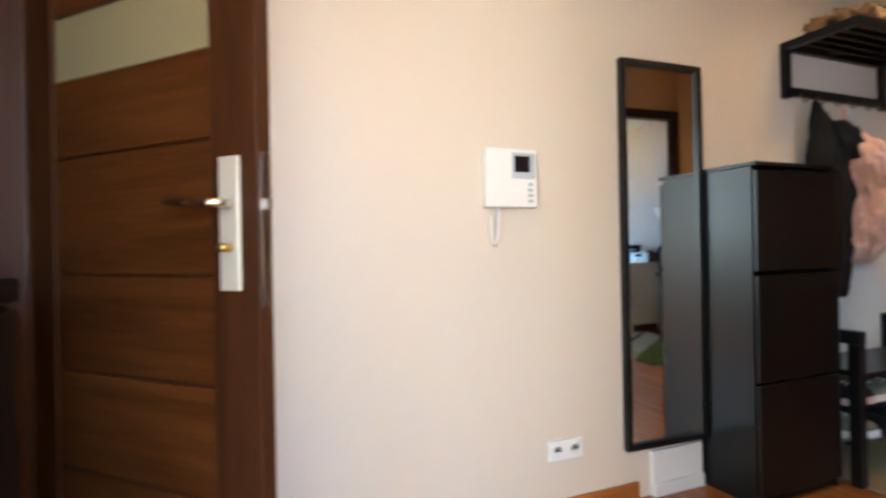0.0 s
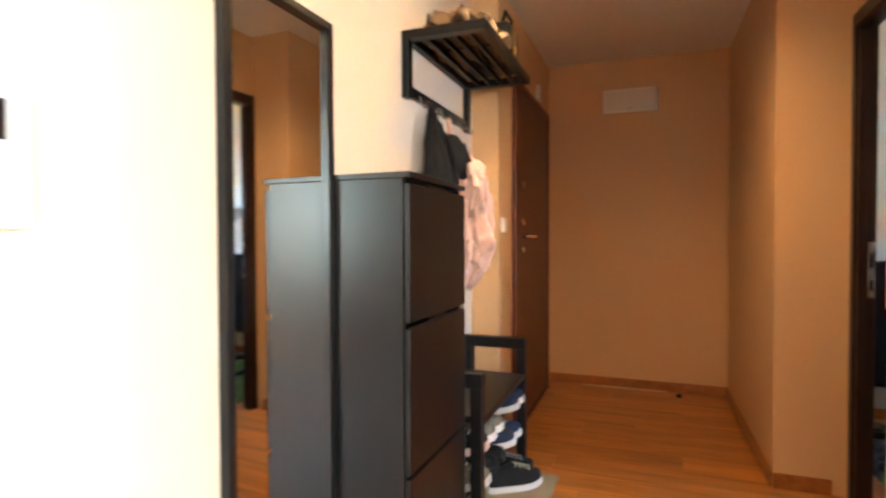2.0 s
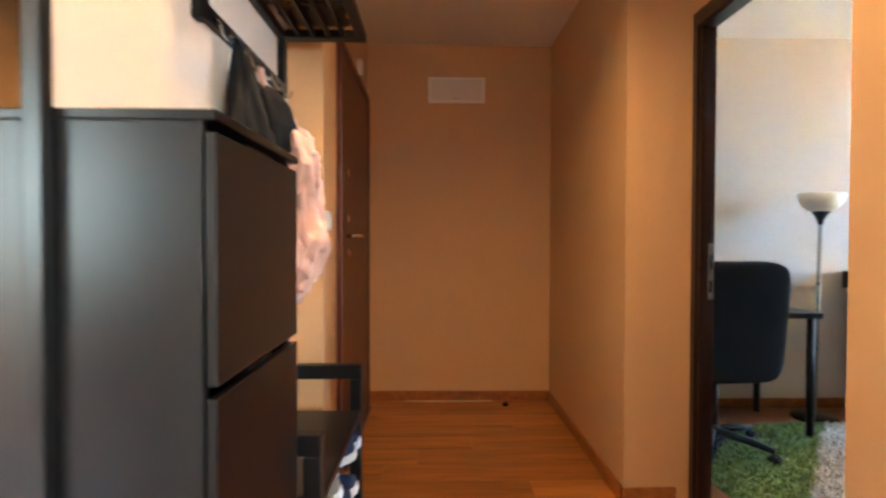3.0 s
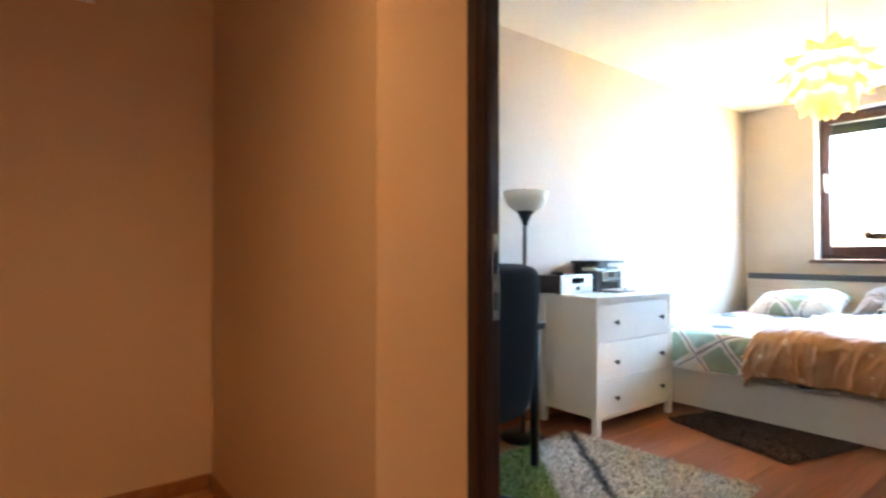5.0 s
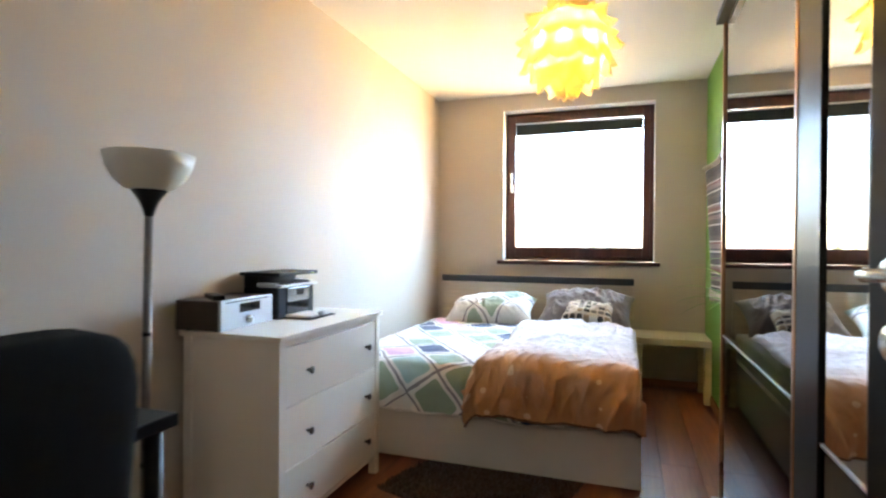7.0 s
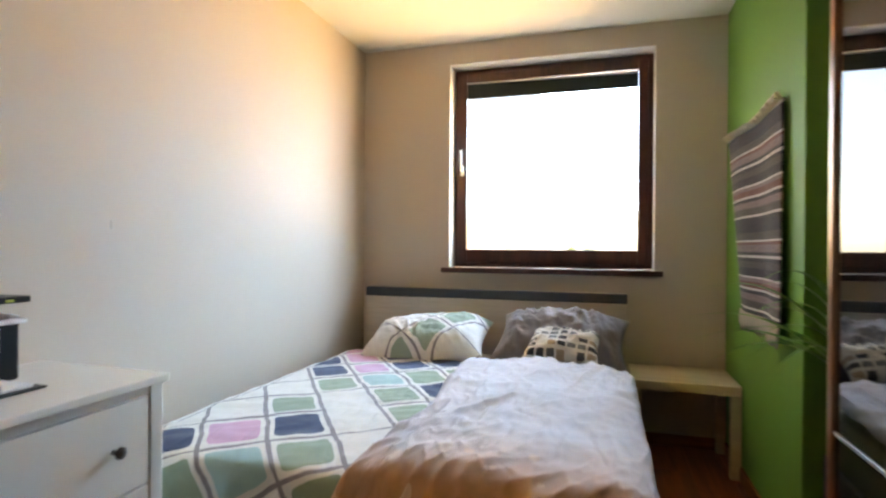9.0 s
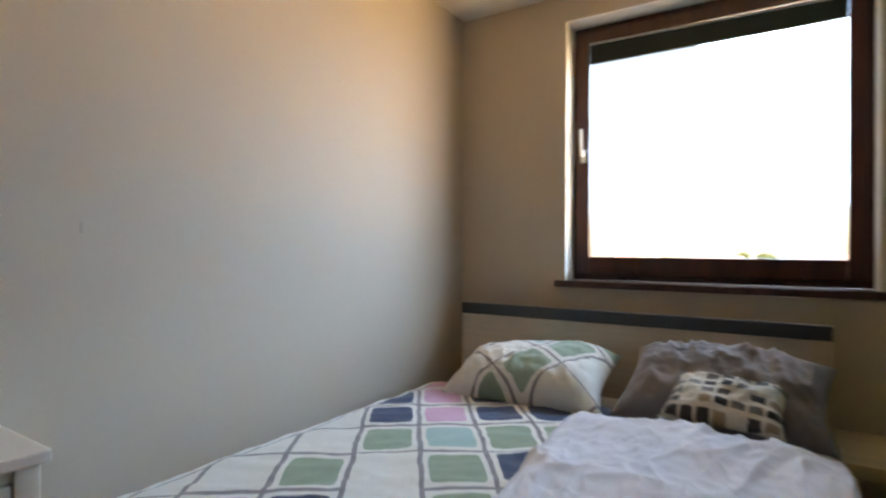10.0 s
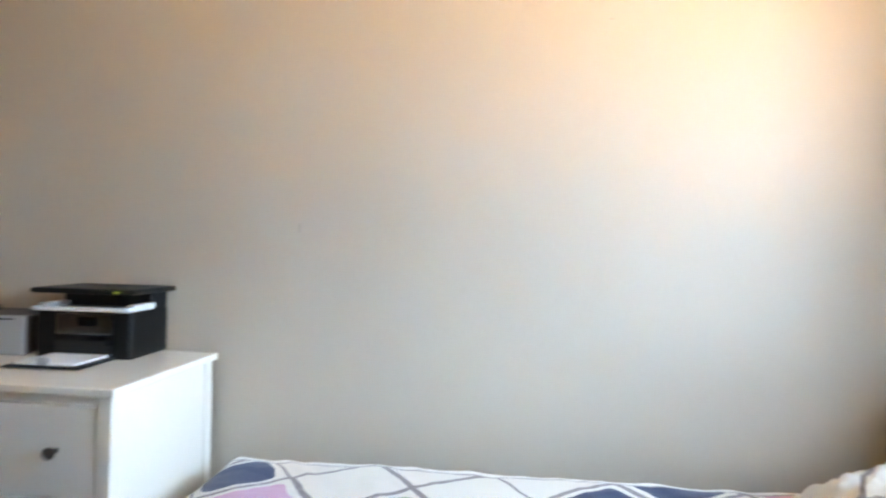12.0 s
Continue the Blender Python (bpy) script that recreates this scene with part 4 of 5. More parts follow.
part("paper", box(0.025, 0.200, -0.084, 0.075, 0.009, 0.016), surface("white_paper", (0.80, 0.80, 0.80), 0.7, 0.02, 60, 3, 0.02), ty, "stack of white paper")
part("paper_stop", box(0.095, 0.125, -0.092, -0.076, 0.010, 0.030, 0.003), surface("clear_grey_plastic", (0.35, 0.35, 0.36), 0.3, 0.05), ty)

lm = thing("floor_lamp", "silver floor lamp with a white bowl shade", "floor lamp", pose(3.085, 4.225, 0, 0, 1.0, 0))
part("base", lathe([(0.001, 0), (0.135, 0), (0.137, 0.012), (0.125, 0.022), (0.02, 0.030), (0.001, 0.030)], 40), BLACK_METAL, lm, "black round base", True)
part("pole", tube([(0, 0, 0.028), (0, 0, 1.28)], 0.0125, 14), surface("grey_steel_pole", (0.20, 0.19, 0.18), 0.42, 0.05, 100, 3, 0.01, metal=0.7), lm, "brushed steel pole", True)
part("neck", lathe([(0.013, 1.255), (0.018, 1.275), (0.030, 1.305), (0.050, 1.335), (0.056, 1.342), (0.001, 1.342)], 32), BLACK_PLASTIC, lm, "black funnel neck", True)
part("shade", lathe([(0.053, 1.340), (0.075, 1.347), (0.103, 1.372), (0.124, 1.410), (0.136, 1.455), (0.132, 1.456), (0.119, 1.412), (0.098, 1.377), (0.072, 1.353), (0.002, 1.346)], 48), surface("white_lamp_bowl", (0.72, 0.68, 0.58), 0.4, 0.03, 60, 3, 0.01), lm, "white plastic bowl shade", True)
for z in (0.45, 0.87):
    part("pole_joint", lathe([(0.0135, z), (0.0135, z + 0.012)], 16), BLACK_METAL, lm)

# desk and office chair
dk = thing("desk", "black desk along the bedroom wall", "desk", pose(1.96, 3.84, 0))
part("desktop", box(0, 0.89, 0, 0.585, 0.705, 0.738, 0.004), BLACK_BROWN, dk)
for x in (0.02, 0.82):
    for y in (0.02, 0.53):
        part("leg", tube([(x + 0.025, y + 0.015, 0), (x + 0.025, y + 0.015, 0.705)], 0.022, 14), BLACK_METAL, dk, "", True)
ofc = thing("office_chair", "black office chair with a tall padded back on castors", "office chair", pose(2.165, 3.745, 0, 0, 0, 4))
BLK = surface("black_chair_cloth", (0.0032, 0.0030, 0.0028), 0.85, 0.2, 320, 5, 0.2)
put(BLK.node_tree.nodes["Principled BSDF"], Specular_IOR_Level=0.12)


def cushion(sx, sy, sz, puff=2.6, n=14):
    """A padded slab with rounded corners."""
    bm = bmesh.new()
    bmesh.ops.create_cube(bm, size=2.0)
    bmesh.ops.subdivide_edges(bm, edges=bm.edges[:], cuts=n, use_grid_fill=True)
    for v in bm.verts:
        p = v.co.copy()
        q = (abs(p.x) ** puff + abs(p.y) ** puff + abs(p.z) ** puff) ** (1 / puff)
        v.co = Vector((p.x / q * sx * max(abs(p.x), abs(p.y), abs(p.z)), p.y / q * sy, p.z / q * sz))
    return bm


def moved(bm, m):
    bm.transform(m)
    return bm


part("backrest", moved(cushion(0.275, 0.050, 0.315, 7), pose(-0.03, -0.215, 0.732, 6)), BLK, ofc, "tall padded black back", True)
part("seat", moved(cushion(0.25, 0.24, 0.045, 5), pose(0, 0.03, 0.475)), BLK, ofc, "padded black seat", True)
part("back_bar", tube([(0, 0.0, 0.43), (0, -0.19, 0.435), (0, -0.215, 0.50)], 0.020, 10), BLACK_PLASTIC, ofc, "", True)
for s in (-1, 1):
    part("armrest_post", tube([(s * 0.20, 0.02, 0.44), (s * 0.285, 0.02, 0.46), (s * 0.290, 0.02, 0.655)], 0.016, 10), BLK, ofc, "", True)
    part("armrest_pad", box(s * 0.29 - 0.035, s * 0.29 + 0.035, -0.11, 0.14, 0.655, 0.685, 0.012, segs=3), BLK, ofc)
part("gas_lift", tube([(0, 0, 0.10), (0, 0, 0.44)], 0.026, 14), BLACK_METAL, ofc, "", True)
part("hub", lathe([(0.04, 0.075), (0.045, 0.12), (0.03, 0.14)], 20), BLACK_PLASTIC, ofc, "", True)
for k in range(5):
    a = 2 * math.pi * k / 5 + 0.3
    c, s = math.cos(a), math.sin(a)
    leg = part("star_leg", tube([(0.03 * c, 0.03 * s, 0.105), (0.20 * c, 0.20 * s, 0.092), (0.31 * c, 0.31 * s, 0.075)], [0.022, 0.020, 0.015], 10), BLACK_METAL, ofc, "", True)
    for o in (-0.014, 0.014):
        part("castor_wheel", lathe([(0.001, -0.009), (0.027, -0.009), (0.029, 0), (0.027, 0.009), (0.001, 0.009)], 20, m=Matrix.Translation((0.31 * c - o * s, 0.31 * s + o * c, 0.030)) @ pose(0, 0, math.degrees(0), 0, 0, math.degrees(a)) @ pose(0, 0, 0, 90)), BLACK_PLASTIC, leg, "", True)


def smath(n, l, op, a, b):
    v = n.new("ShaderNodeMath")
    v.operation = op
    for s, value in zip(v.inputs, (a, b)):
        if isinstance(value, (int, float)):
            s.default_value = value
        else:
            l.new(value, s)
    return v.outputs[0]


# rugs
def shag_rug(name, label, w, d, m, material, tufts, length, wave=0.006):
    """A rug of loose tufts on a thin backing."""
    t = thing(name, label, "rug", m)
    part("backing", box(0, w, 0, d, 0.0006, 0.008, 0.002), material, t)
    bm = bmesh.new()
    for _ in range(tufts):
        x, y = random.uniform(-0.008, w + 0.008), random.uniform(-0.008, d + 0.008)
        a, lean, h = random.uniform(0, 6.3), random.uniform(0.3, 1.2), length * random.uniform(0.6, 1.2)
        dx, dy = math.cos(a), math.sin(a)
        b = random.uniform(0.003, 0.006)
        p = [bm.verts.new(c) for c in ((x - b * dy, y + b * dx, 0.007), (x + b * dy, y - b * dx, 0.007), (x + dx * h * lean * 0.5 + b * dy * 0.8, y + dy * h * lean * 0.5 - b * dx * 0.8, 0.007 + h * 0.75), (x + dx * h * lean * 0.5 - b * dy * 0.8, y + dy * h * lean * 0.5 + b * dx * 0.8, 0.007 + h * 0.75), (x + dx * h * lean, y + dy * h * lean, 0.007 + h * 0.9))]
        bm.faces.new((p[0], p[1], p[2], p[3]))
        bm.faces.new((p[3], p[2], p[4]))
    pl = part("tufted_surface", bm, material, t, "long loose tufts")
    pl["kind"] = "stuff"
    return t


def rug_material(name, zones, noise_scale=6.0):
    """Zones of colour along the rug's x with wavy borders."""
    m, n, l, b = nodes_of(name)
    tc = n.new("ShaderNodeTexCoord")
    sep = n.new("ShaderNodeSeparateXYZ")
    l.new(tc.outputs["Object"], sep.inputs[0])
    nz = noise_node(n, l, noise_scale, 3)
    f = n.new("ShaderNodeMath")
    f.operation = "MULTIPLY_ADD"
    f.inputs[1].default_value = 0.10
    l.new(nz.outputs[0], f.inputs[0])
    l.new(sep.outputs[0], f.inputs[2])
    xs = smath(n, l, "MULTIPLY", f.outputs[0], 0.77)
    ys = smath(n, l, "MULTIPLY", sep.outputs[1], -0.66)
    pos = smath(n, l, "DIVIDE", smath(n, l, "ADD", smath(n, l, "ADD", xs, ys), 0.66), 1.9)
    base = ramp(n, l, pos, zones)
    gi = n.new("ShaderNodeNewGeometry")
    spk = ramp(n, l, gi.outputs["Random Per Island"], [(0.0, (0.6, 0.6, 0.6)), (0.6, (1, 1, 1)), (1.0, (1.25, 1.2, 1.1))])
    l.new(mix_color(n, l, 1.0, base, spk, "MULTIPLY"), b.inputs["Base Color"])
    put(b, Roughness=0.95, Sheen_Weight=0.2)
    return m


GREEN_ZONES = [(0.0, (0.012, 0.014, 0.022)), (0.235, (0.012, 0.014, 0.022)), (0.25, (0.13, 0.20, 0.035)), (0.46, (0.16, 0.24, 0.045)), (0.475, (0.62, 0.58, 0.52)), (0.575, (0.66, 0.62, 0.56)), (0.585, (0.07, 0.07, 0.08)), (0.60, (0.07, 0.07, 0.08)), (0.612, (0.66, 0.60, 0.51)), (1.0, (0.60, 0.54, 0.45))]
shag_rug("shaggy_rug", "shaggy rug in green, grey and cream with a dark line", 1.46, 1.02, pose(1.95, 3.02, 0, 0, 0, 2), rug_material("patchwork_pile", GREEN_ZONES), 17000, 0.026)
shag_rug("bedside_mat", "dark brown shaggy mat at the foot of the bed", 0.60, 0.78, pose(3.88, 3.11, 0, 0, 0, -15.0), rug_material("dark_brown_pile", [(0.0, (0.042, 0.017, 0.008)), (0.5, (0.075, 0.031, 0.015)), (1.0, (0.055, 0.023, 0.011))]), 9000, 0.024)

# bed
BED_WHITE = surface("white_bed_foil", (0.66, 0.63, 0.57), 0.45, 0.03, 120, 2, 0.02)
BX0, BX1, BY0, BY1 = 4.43, 6.41, 2.69, 4.345
bd = thing("double_bed", "white double bed with a pale headboard and dark band", "bed")
part("foot_board", box(BX0, BX0 + 0.022, BY0, BY1, 0.03, 0.335, 0.003), BED_WHITE, bd)
part("side_board", box(BX0 + 0.022, BX1, BY0, BY0 + 0.022, 0.03, 0.335, 0.003), BED_WHITE, bd)
part("side_board", box(BX0 + 0.022, BX1, BY1 - 0.022, BY1, 0.03, 0.335, 0.003), BED_WHITE, bd)
hb = part("headboard", box(BX1 - 0.016, BX1 + 0.022, 2.705, 4.35, 0.0, 0.846, 0.003), HEAD_WOOD, bd, "pale wood headboard")
part("headboard_band", box(BX1 - 0.020, BX1 + 0.026, 2.702, 4.353, 0.847, 0.905, 0.003), surface("anthracite_band", (0.035, 0.036, 0.042), 0.45, 0.08, 90, 3, 0.03), hb, "dark grey band")
for x in (BX0 + 0.1, BX1 - 0.2):
    for y in (BY0 + 0.1, BY1 - 0.15):
        part("foot", box(x, x + 0.06, y, y + 0.06, 0, 0.03), BLACK_PLASTIC, bd)
mtx = thing("mattress", "thick white mattress on the bed base", "mattress")
part("core", box(BX0 + 0.03, BX1 - 0.02, BY0 + 0.028, BY1 - 0.028, 0.30, 0.510, 0.035, segs=4), surface("white_ticking", (0.74, 0.72, 0.68), 0.8, 0.03, 200, 4, 0.1), mtx, "", True)
part("piping", tube([(BX0 + 0.06, BY1 - 0.03, 0.490), (BX1 - 0.05, BY1 - 0.03, 0.490)], 0.006, 8), bpy.data.materials["white_ticking"], mtx)


def ridged(x, y, z, sharp=3.0):
    """Sharp crests where the noise crosses nothing, flat between them."""
    return (1 - min(1.0, 2.2 * abs(noise.noise(Vector((x, y, z)))))) ** sharp


def wrinkles(s, t, seed, turn=0.6):
    """Creases of slept-in cotton, drawn out along one direction, from broad to fine."""
    bx, by = 0.10 * noise.noise(Vector((s * 2.3, t * 2.3, seed))), 0.10 * noise.noise(Vector((s * 2.3 + 7, t * 2.3, seed)))
    p, q = (s + bx) * math.cos(turn) + (t + by) * math.sin(turn), (t + by) * math.cos(turn) - (s + bx) * math.sin(turn)
    much = 0.35 + 0.9 * max(0.0, 0.5 + noise.noise(Vector((s * 1.7 + 3, t * 1.7, seed + 4))))
    return much * (ridged(p * 1.6, q * 6.5, seed, 3) + 0.55 * ridged(p * 3.0, q * 13, seed + 2, 3) + 0.30 * ridged(p * 7 + q * 4, q * 17 - p * 6, seed + 6, 3))


def soft(v, r=0.05):
    return 0.5 * (v + math.sqrt(v * v + r * r))


def draped(x0, y0, top, foot, side, length, width, left_edge, crease, seed, nx=110, ny=90, thick=0.03, rise=None, bulge=0.01, fold=0.0, fold_turn=0.6):
    """A cover lying on the bed, hanging over the foot and over one side; uv in metres."""
    bm = bmesh.new()
    uv = bm.loops.layers.uv.new("uv")
    grid, coords = [], {}
    for i in range(nx + 1):
        s = (foot + length) * i / nx
        row = []
        for j in range(ny + 1):
            f = j / ny
            t = (side + width) * f
            px, dx = soft(s - foot), soft(foot - s)
            py, dy = soft(t - side), soft(side - t)
            lim = left_edge(s - foot)
            py = min(py, soft(0) + (lim - soft(0)) * min(1.0, py / max(0.05, width))) if lim else py
            drop = max(dx * (1 + 0.07 * noise.noise(Vector((t * 5, seed, 1)))), dy) - 0.025
            flat = 1.0 if drop < 0.03 else 0.35
            q = Vector((s * 3.2 + seed, t * 3.2, seed))
            w = crease * (noise.noise(q) * 0.7 + noise.noise(q * 2.6) * 0.42 + 0.55 * abs(noise.noise(Vector((s * 1.6 + t * 4.5, t * 2.0 - s * 2.2, seed + 5)))) + noise.noise(q * 6.1) * 0.14 + 0.30 * (0.5 - abs(noise.noise(Vector((s * 5 + t * 11, t * 5 - s * 6, seed + 9))))) * (0.4 + noise.noise(q * 1.3)))
            z = top - drop + w * flat
            pleat = fold * wrinkles(s, t, seed, fold_turn) if fold else 0.0
            z += pleat * (1 if drop < 0.03 else 0.3)
            if rise:
                z += rise(s - foot, py)
            if left_edge(0) and f > 0.93:
                z -= thick * 1.4 * ((f - 0.93) / 0.07) ** 2
            hang = 0.030 * noise.noise(Vector((t * 9, s * 5, seed + 2))) + 0.016 * noise.noise(Vector((t * 24, s * 9, seed)))
            x = x0 + px - 0.025 - (pleat * 1.3 if drop >= 0.03 else 0.0) + hang * min(1, dx / 0.06) - bulge * math.sin(math.pi * min(1, dx / (foot + 0.02)))
            y = y0 + py - 0.025 - (0.2 * hang if dy > 0.05 else 0.0)
            v = bm.verts.new((x, y, z))
            coords[v] = (s, t)
            row.append(v)
        grid.append(row)
    for a, b in zip(grid, grid[1:]):
        for k in range(ny):
            bm.faces.new((a[k], b[k], b[k + 1], a[k + 1]))
    for face in bm.faces:
        for lp in face.loops:
            lp[uv].uv = coords[lp.vert]
    bmesh.ops.recalc_face_normals(bm, faces=bm.faces[:])
    return bm


def uv_node(n, l, scale, turn=0.0, shift=(0, 0)):
    u = n.new("ShaderNodeUVMap")
    u.uv_map = "uv"
    mp = n.new("ShaderNodeMapping")
    mp.inputs["Scale"].default_value = (*scale, 1)
    mp.inputs["Rotation"].default_value = (0, 0, radians(turn))
    mp.inputs["Location"].default_value = (*shift, 0)
    l.new(u.outputs[0], mp.inputs[0])
    return mp.outputs[0]


def vmath(n, l, op, a, b=None):
    v = n.new("ShaderNodeVectorMath")
    v.operation = op
    l.new(a, v.inputs[0])
    if b is not None:
        if isinstance(b, tuple):
            v.inputs[1].default_value = b
        else:
            l.new(b, v.inputs[1])
    return v.outputs[0]


def crumple(n, l, b, strength=0.35):
    """Fine creases of slept-in cotton, over the weave."""
    old = b.inputs["Normal"].links[0].from_socket
    a = noise_node(n, l, 5.0, 1.5, stretch=(1.0, 1.9, 1.4))
    a.inputs["Distortion"].default_value = 0.5
    fold = smath(n, l, "ABSOLUTE", smath(n, l, "SUBTRACT", a.outputs[0], 0.5), 0)
    bp = n.new("ShaderNodeBump")
    bp.inputs["Strength"].default_value, bp.inputs["Distance"].default_value = strength, 0.05
    l.new(fold, bp.inputs["Height"])
    l.new(old, bp.inputs["Normal"])
    l.new(bp.outputs[0], b.inputs["Normal"])


def weave_bump(n, l, b, scale=420, strength=0.15):
    nz = noise_node(n, l, scale, 2)
    bp = n.new("ShaderNodeBump")
    bp.inputs["Strength"].default_value, bp.inputs["Distance"].default_value = strength, 0.003
    l.new(nz.outputs[0], bp.inputs["Height"])
    l.new(bp.outputs[0], b.inputs["Normal"])


def patch_cloth(name, size, turn, palette, shift=(0, 0), edge=0.468, rows=None):
    """White cotton with hand-drawn grey lines and coloured patches in a turned grid; rows name the patches of a known cloth."""
    m, n, l, b = nodes_of(name)
    u = n.new("ShaderNodeUVMap")
    u.uv_map = "uv"
    raw = n.new("ShaderNodeSeparateXYZ")
    l.new(u.outputs[0], raw.inputs[0])
    sx, sy = smath(n, l, "SUBTRACT", raw.outputs[0], shift[0]), smath(n, l, "SUBTRACT", raw.outputs[1], shift[1])
    ca, sa = math.cos(radians(turn)), math.sin(radians(turn))
    gu = smath(n, l, "DIVIDE", smath(n, l, "SUBTRACT", smath(n, l, "MULTIPLY", sx, ca), smath(n, l, "MULTIPLY", sy, sa)), size[0])
    gv = smath(n, l, "DIVIDE", smath(n, l, "ADD", smath(n, l, "MULTIPLY", sx, sa), smath(n, l, "MULTIPLY", sy, ca)), size[1])
    wob = n.new("ShaderNodeTexNoise")
    wob.inputs["Scale"].default_value = 9.0
    l.new(u.outputs[0], wob.inputs["Vector"])
    ws = n.new("ShaderNodeSeparateXYZ")
    l.new(wob.outputs["Color"], ws.inputs[0])
    gu = smath(n, l, "ADD", gu, smath(n, l, "MULTIPLY", smath(n, l, "SUBTRACT", ws.outputs[0], 0.5), 0.12))
    gv = smath(n, l, "ADD", gv, smath(n, l, "MULTIPLY", smath(n, l, "SUBTRACT", ws.outputs[1], 0.5), 0.12))
    cu, cv = smath(n, l, "FLOOR", gu, 0), smath(n, l, "FLOOR", gv, 0)
    du = smath(n, l, "ABSOLUTE", smath(n, l, "SUBTRACT", smath(n, l, "FRACT", gu, 0), 0.5), 0)
    dv_ = smath(n, l, "ABSOLUTE", smath(n, l, "SUBTRACT", smath(n, l, "FRACT", gv, 0), 0.5), 0)
    far = smath(n, l, "POWER", smath(n, l, "ADD", smath(n, l, "POWER", du, 8), smath(n, l, "POWER", dv_, 8)), 0.125)
    patch = smath(n, l, "LESS_THAN", far, 0.385)
    cell = n.new("ShaderNodeCombineXYZ")
    l.new(cu, cell.inputs[0])
    l.new(cv, cell.inputs[1])
    wn = n.new("ShaderNodeTexWhiteNoise")
    wn.noise_dimensions = "2D"
    l.new(cell.outputs[0], wn.inputs["Vector"])
    if rows:
        col = None
        at = smath(n, l, "DIVIDE", smath(n, l, "ADD", cv, 2.5), 6.0)
        for k, row in enumerate(rows):
            c = ramp(n, l, at, [(i / 6, palette[letter]) for i, letter in enumerate(row)], True)
            col = c if col is None else mix_color(n, l, smath(n, l, "GREATER_THAN", cu, k - 3.5), col, c)
    else:
        col = ramp(n, l, wn.outputs["Value"], palette, True)
    line = smath(n, l, "GREATER_THAN", dv_, edge)
    across = smath(n, l, "MULTIPLY", smath(n, l, "GREATER_THAN", du, edge + 0.004), smath(n, l, "GREATER_THAN", wn.outputs["Value"], 0.3))
    base = mix_color(n, l, patch, (0.74, 0.71, 0.66), col)
    if rows:
        inner = smath(n, l, "GREATER_THAN", raw.outputs[1], 0.085)
        base = mix_color(n, l, inner, (0.76, 0.74, 0.70), base)
        line, across = smath(n, l, "MULTIPLY", line, inner), smath(n, l, "MULTIPLY", across, inner)
        seam = smath(n, l, "LESS_THAN", smath(n, l, "ABSOLUTE", smath(n, l, "SUBTRACT", raw.outputs[1], 0.085), 0), 0.004)
        line = smath(n, l, "MAXIMUM", line, seam)
    base = mix_color(n, l, smath(n, l, "MAXIMUM", line, across), base, (0.25, 0.22, 0.23))
    l.new(base, b.inputs["Base Color"])
    put(b, Roughness=0.85, Sheen_Weight=0.15)
    weave_bump(n, l, b)
    crumple(n, l, b, 0.25)
    return m


PATCH_COLORS = {"w": (0.74, 0.71, 0.66), "g": (0.27, 0.34, 0.24), "n": (0.025, 0.045, 0.11), "p": (0.64, 0.36, 0.50), "t": (0.34, 0.50, 0.48)}
# one row for each strip of the cloth from the foot up, six patches from the wall side on
PATCH = patch_cloth("patchwork_print_cotton", (0.257, 0.205), 36, PATCH_COLORS, (0.262 + 0.3815, 0.02 + 0.348), 0.462, ("wggnwg", "gtgwgw", "npnwgt", "wwgwgn", "wwwgtg", "wpwnpn"))
PATCH_PILLOW = patch_cloth("patchwork_pillow_cotton", (0.22, 0.20), 40, [(0.0, (0.74, 0.71, 0.66)), (0.42, (0.29, 0.36, 0.27)), (0.76, (0.38, 0.52, 0.50)), (0.90, (0.025, 0.045, 0.11))], (0.52, 0.70), 0.470)


def dotted_cloth(name):
    """Mauve grey cotton; warm lamp light painted as ochre at the foot, pale dots."""
    m, n, l, b = nodes_of(name)
    co = uv_node(n, l, (1, 1))
    sx = n.new("ShaderNodeSeparateXYZ")
    l.new(co, sx.inputs[0])
    nz = noise_node(n, l, 3.0, 3)
    s = smath(n, l, "ADD", sx.outputs[0], smath(n, l, "MULTIPLY", nz.outputs[0], 0.20))
    # ochre stops put the warm light on the foot into the base colour
    body = ramp(n, l, s, [(0.0, (0.54, 0.25, 0.10)), (0.37, (0.56, 0.29, 0.15)), (0.52, (0.62, 0.51, 0.49)), (0.75, (0.62, 0.58, 0.62))])
    vz = n.new("ShaderNodeTexVoronoi")
    vz.inputs["Scale"].default_value, vz.inputs["Randomness"].default_value = 9.5, 0.35
    l.new(co, vz.inputs["Vector"])
    dot = smath(n, l, "LESS_THAN", vz.outputs["Distance"], 0.16)
    dot = smath(n, l, "MULTIPLY", dot, 0.75)
    pale = ramp(n, l, s, [(0.0, (0.76, 0.54, 0.35)), (0.42, (0.76, 0.55, 0.37)), (0.60, (0.70, 0.56, 0.50)), (0.85, (0.63, 0.59, 0.63))])
    l.new(mix_color(n, l, dot, body, pale), b.inputs["Base Color"])
    put(b, Roughness=0.85, Sheen_Weight=0.2)
    weave_bump(n, l, b)
    crumple(n, l, b)
    return m


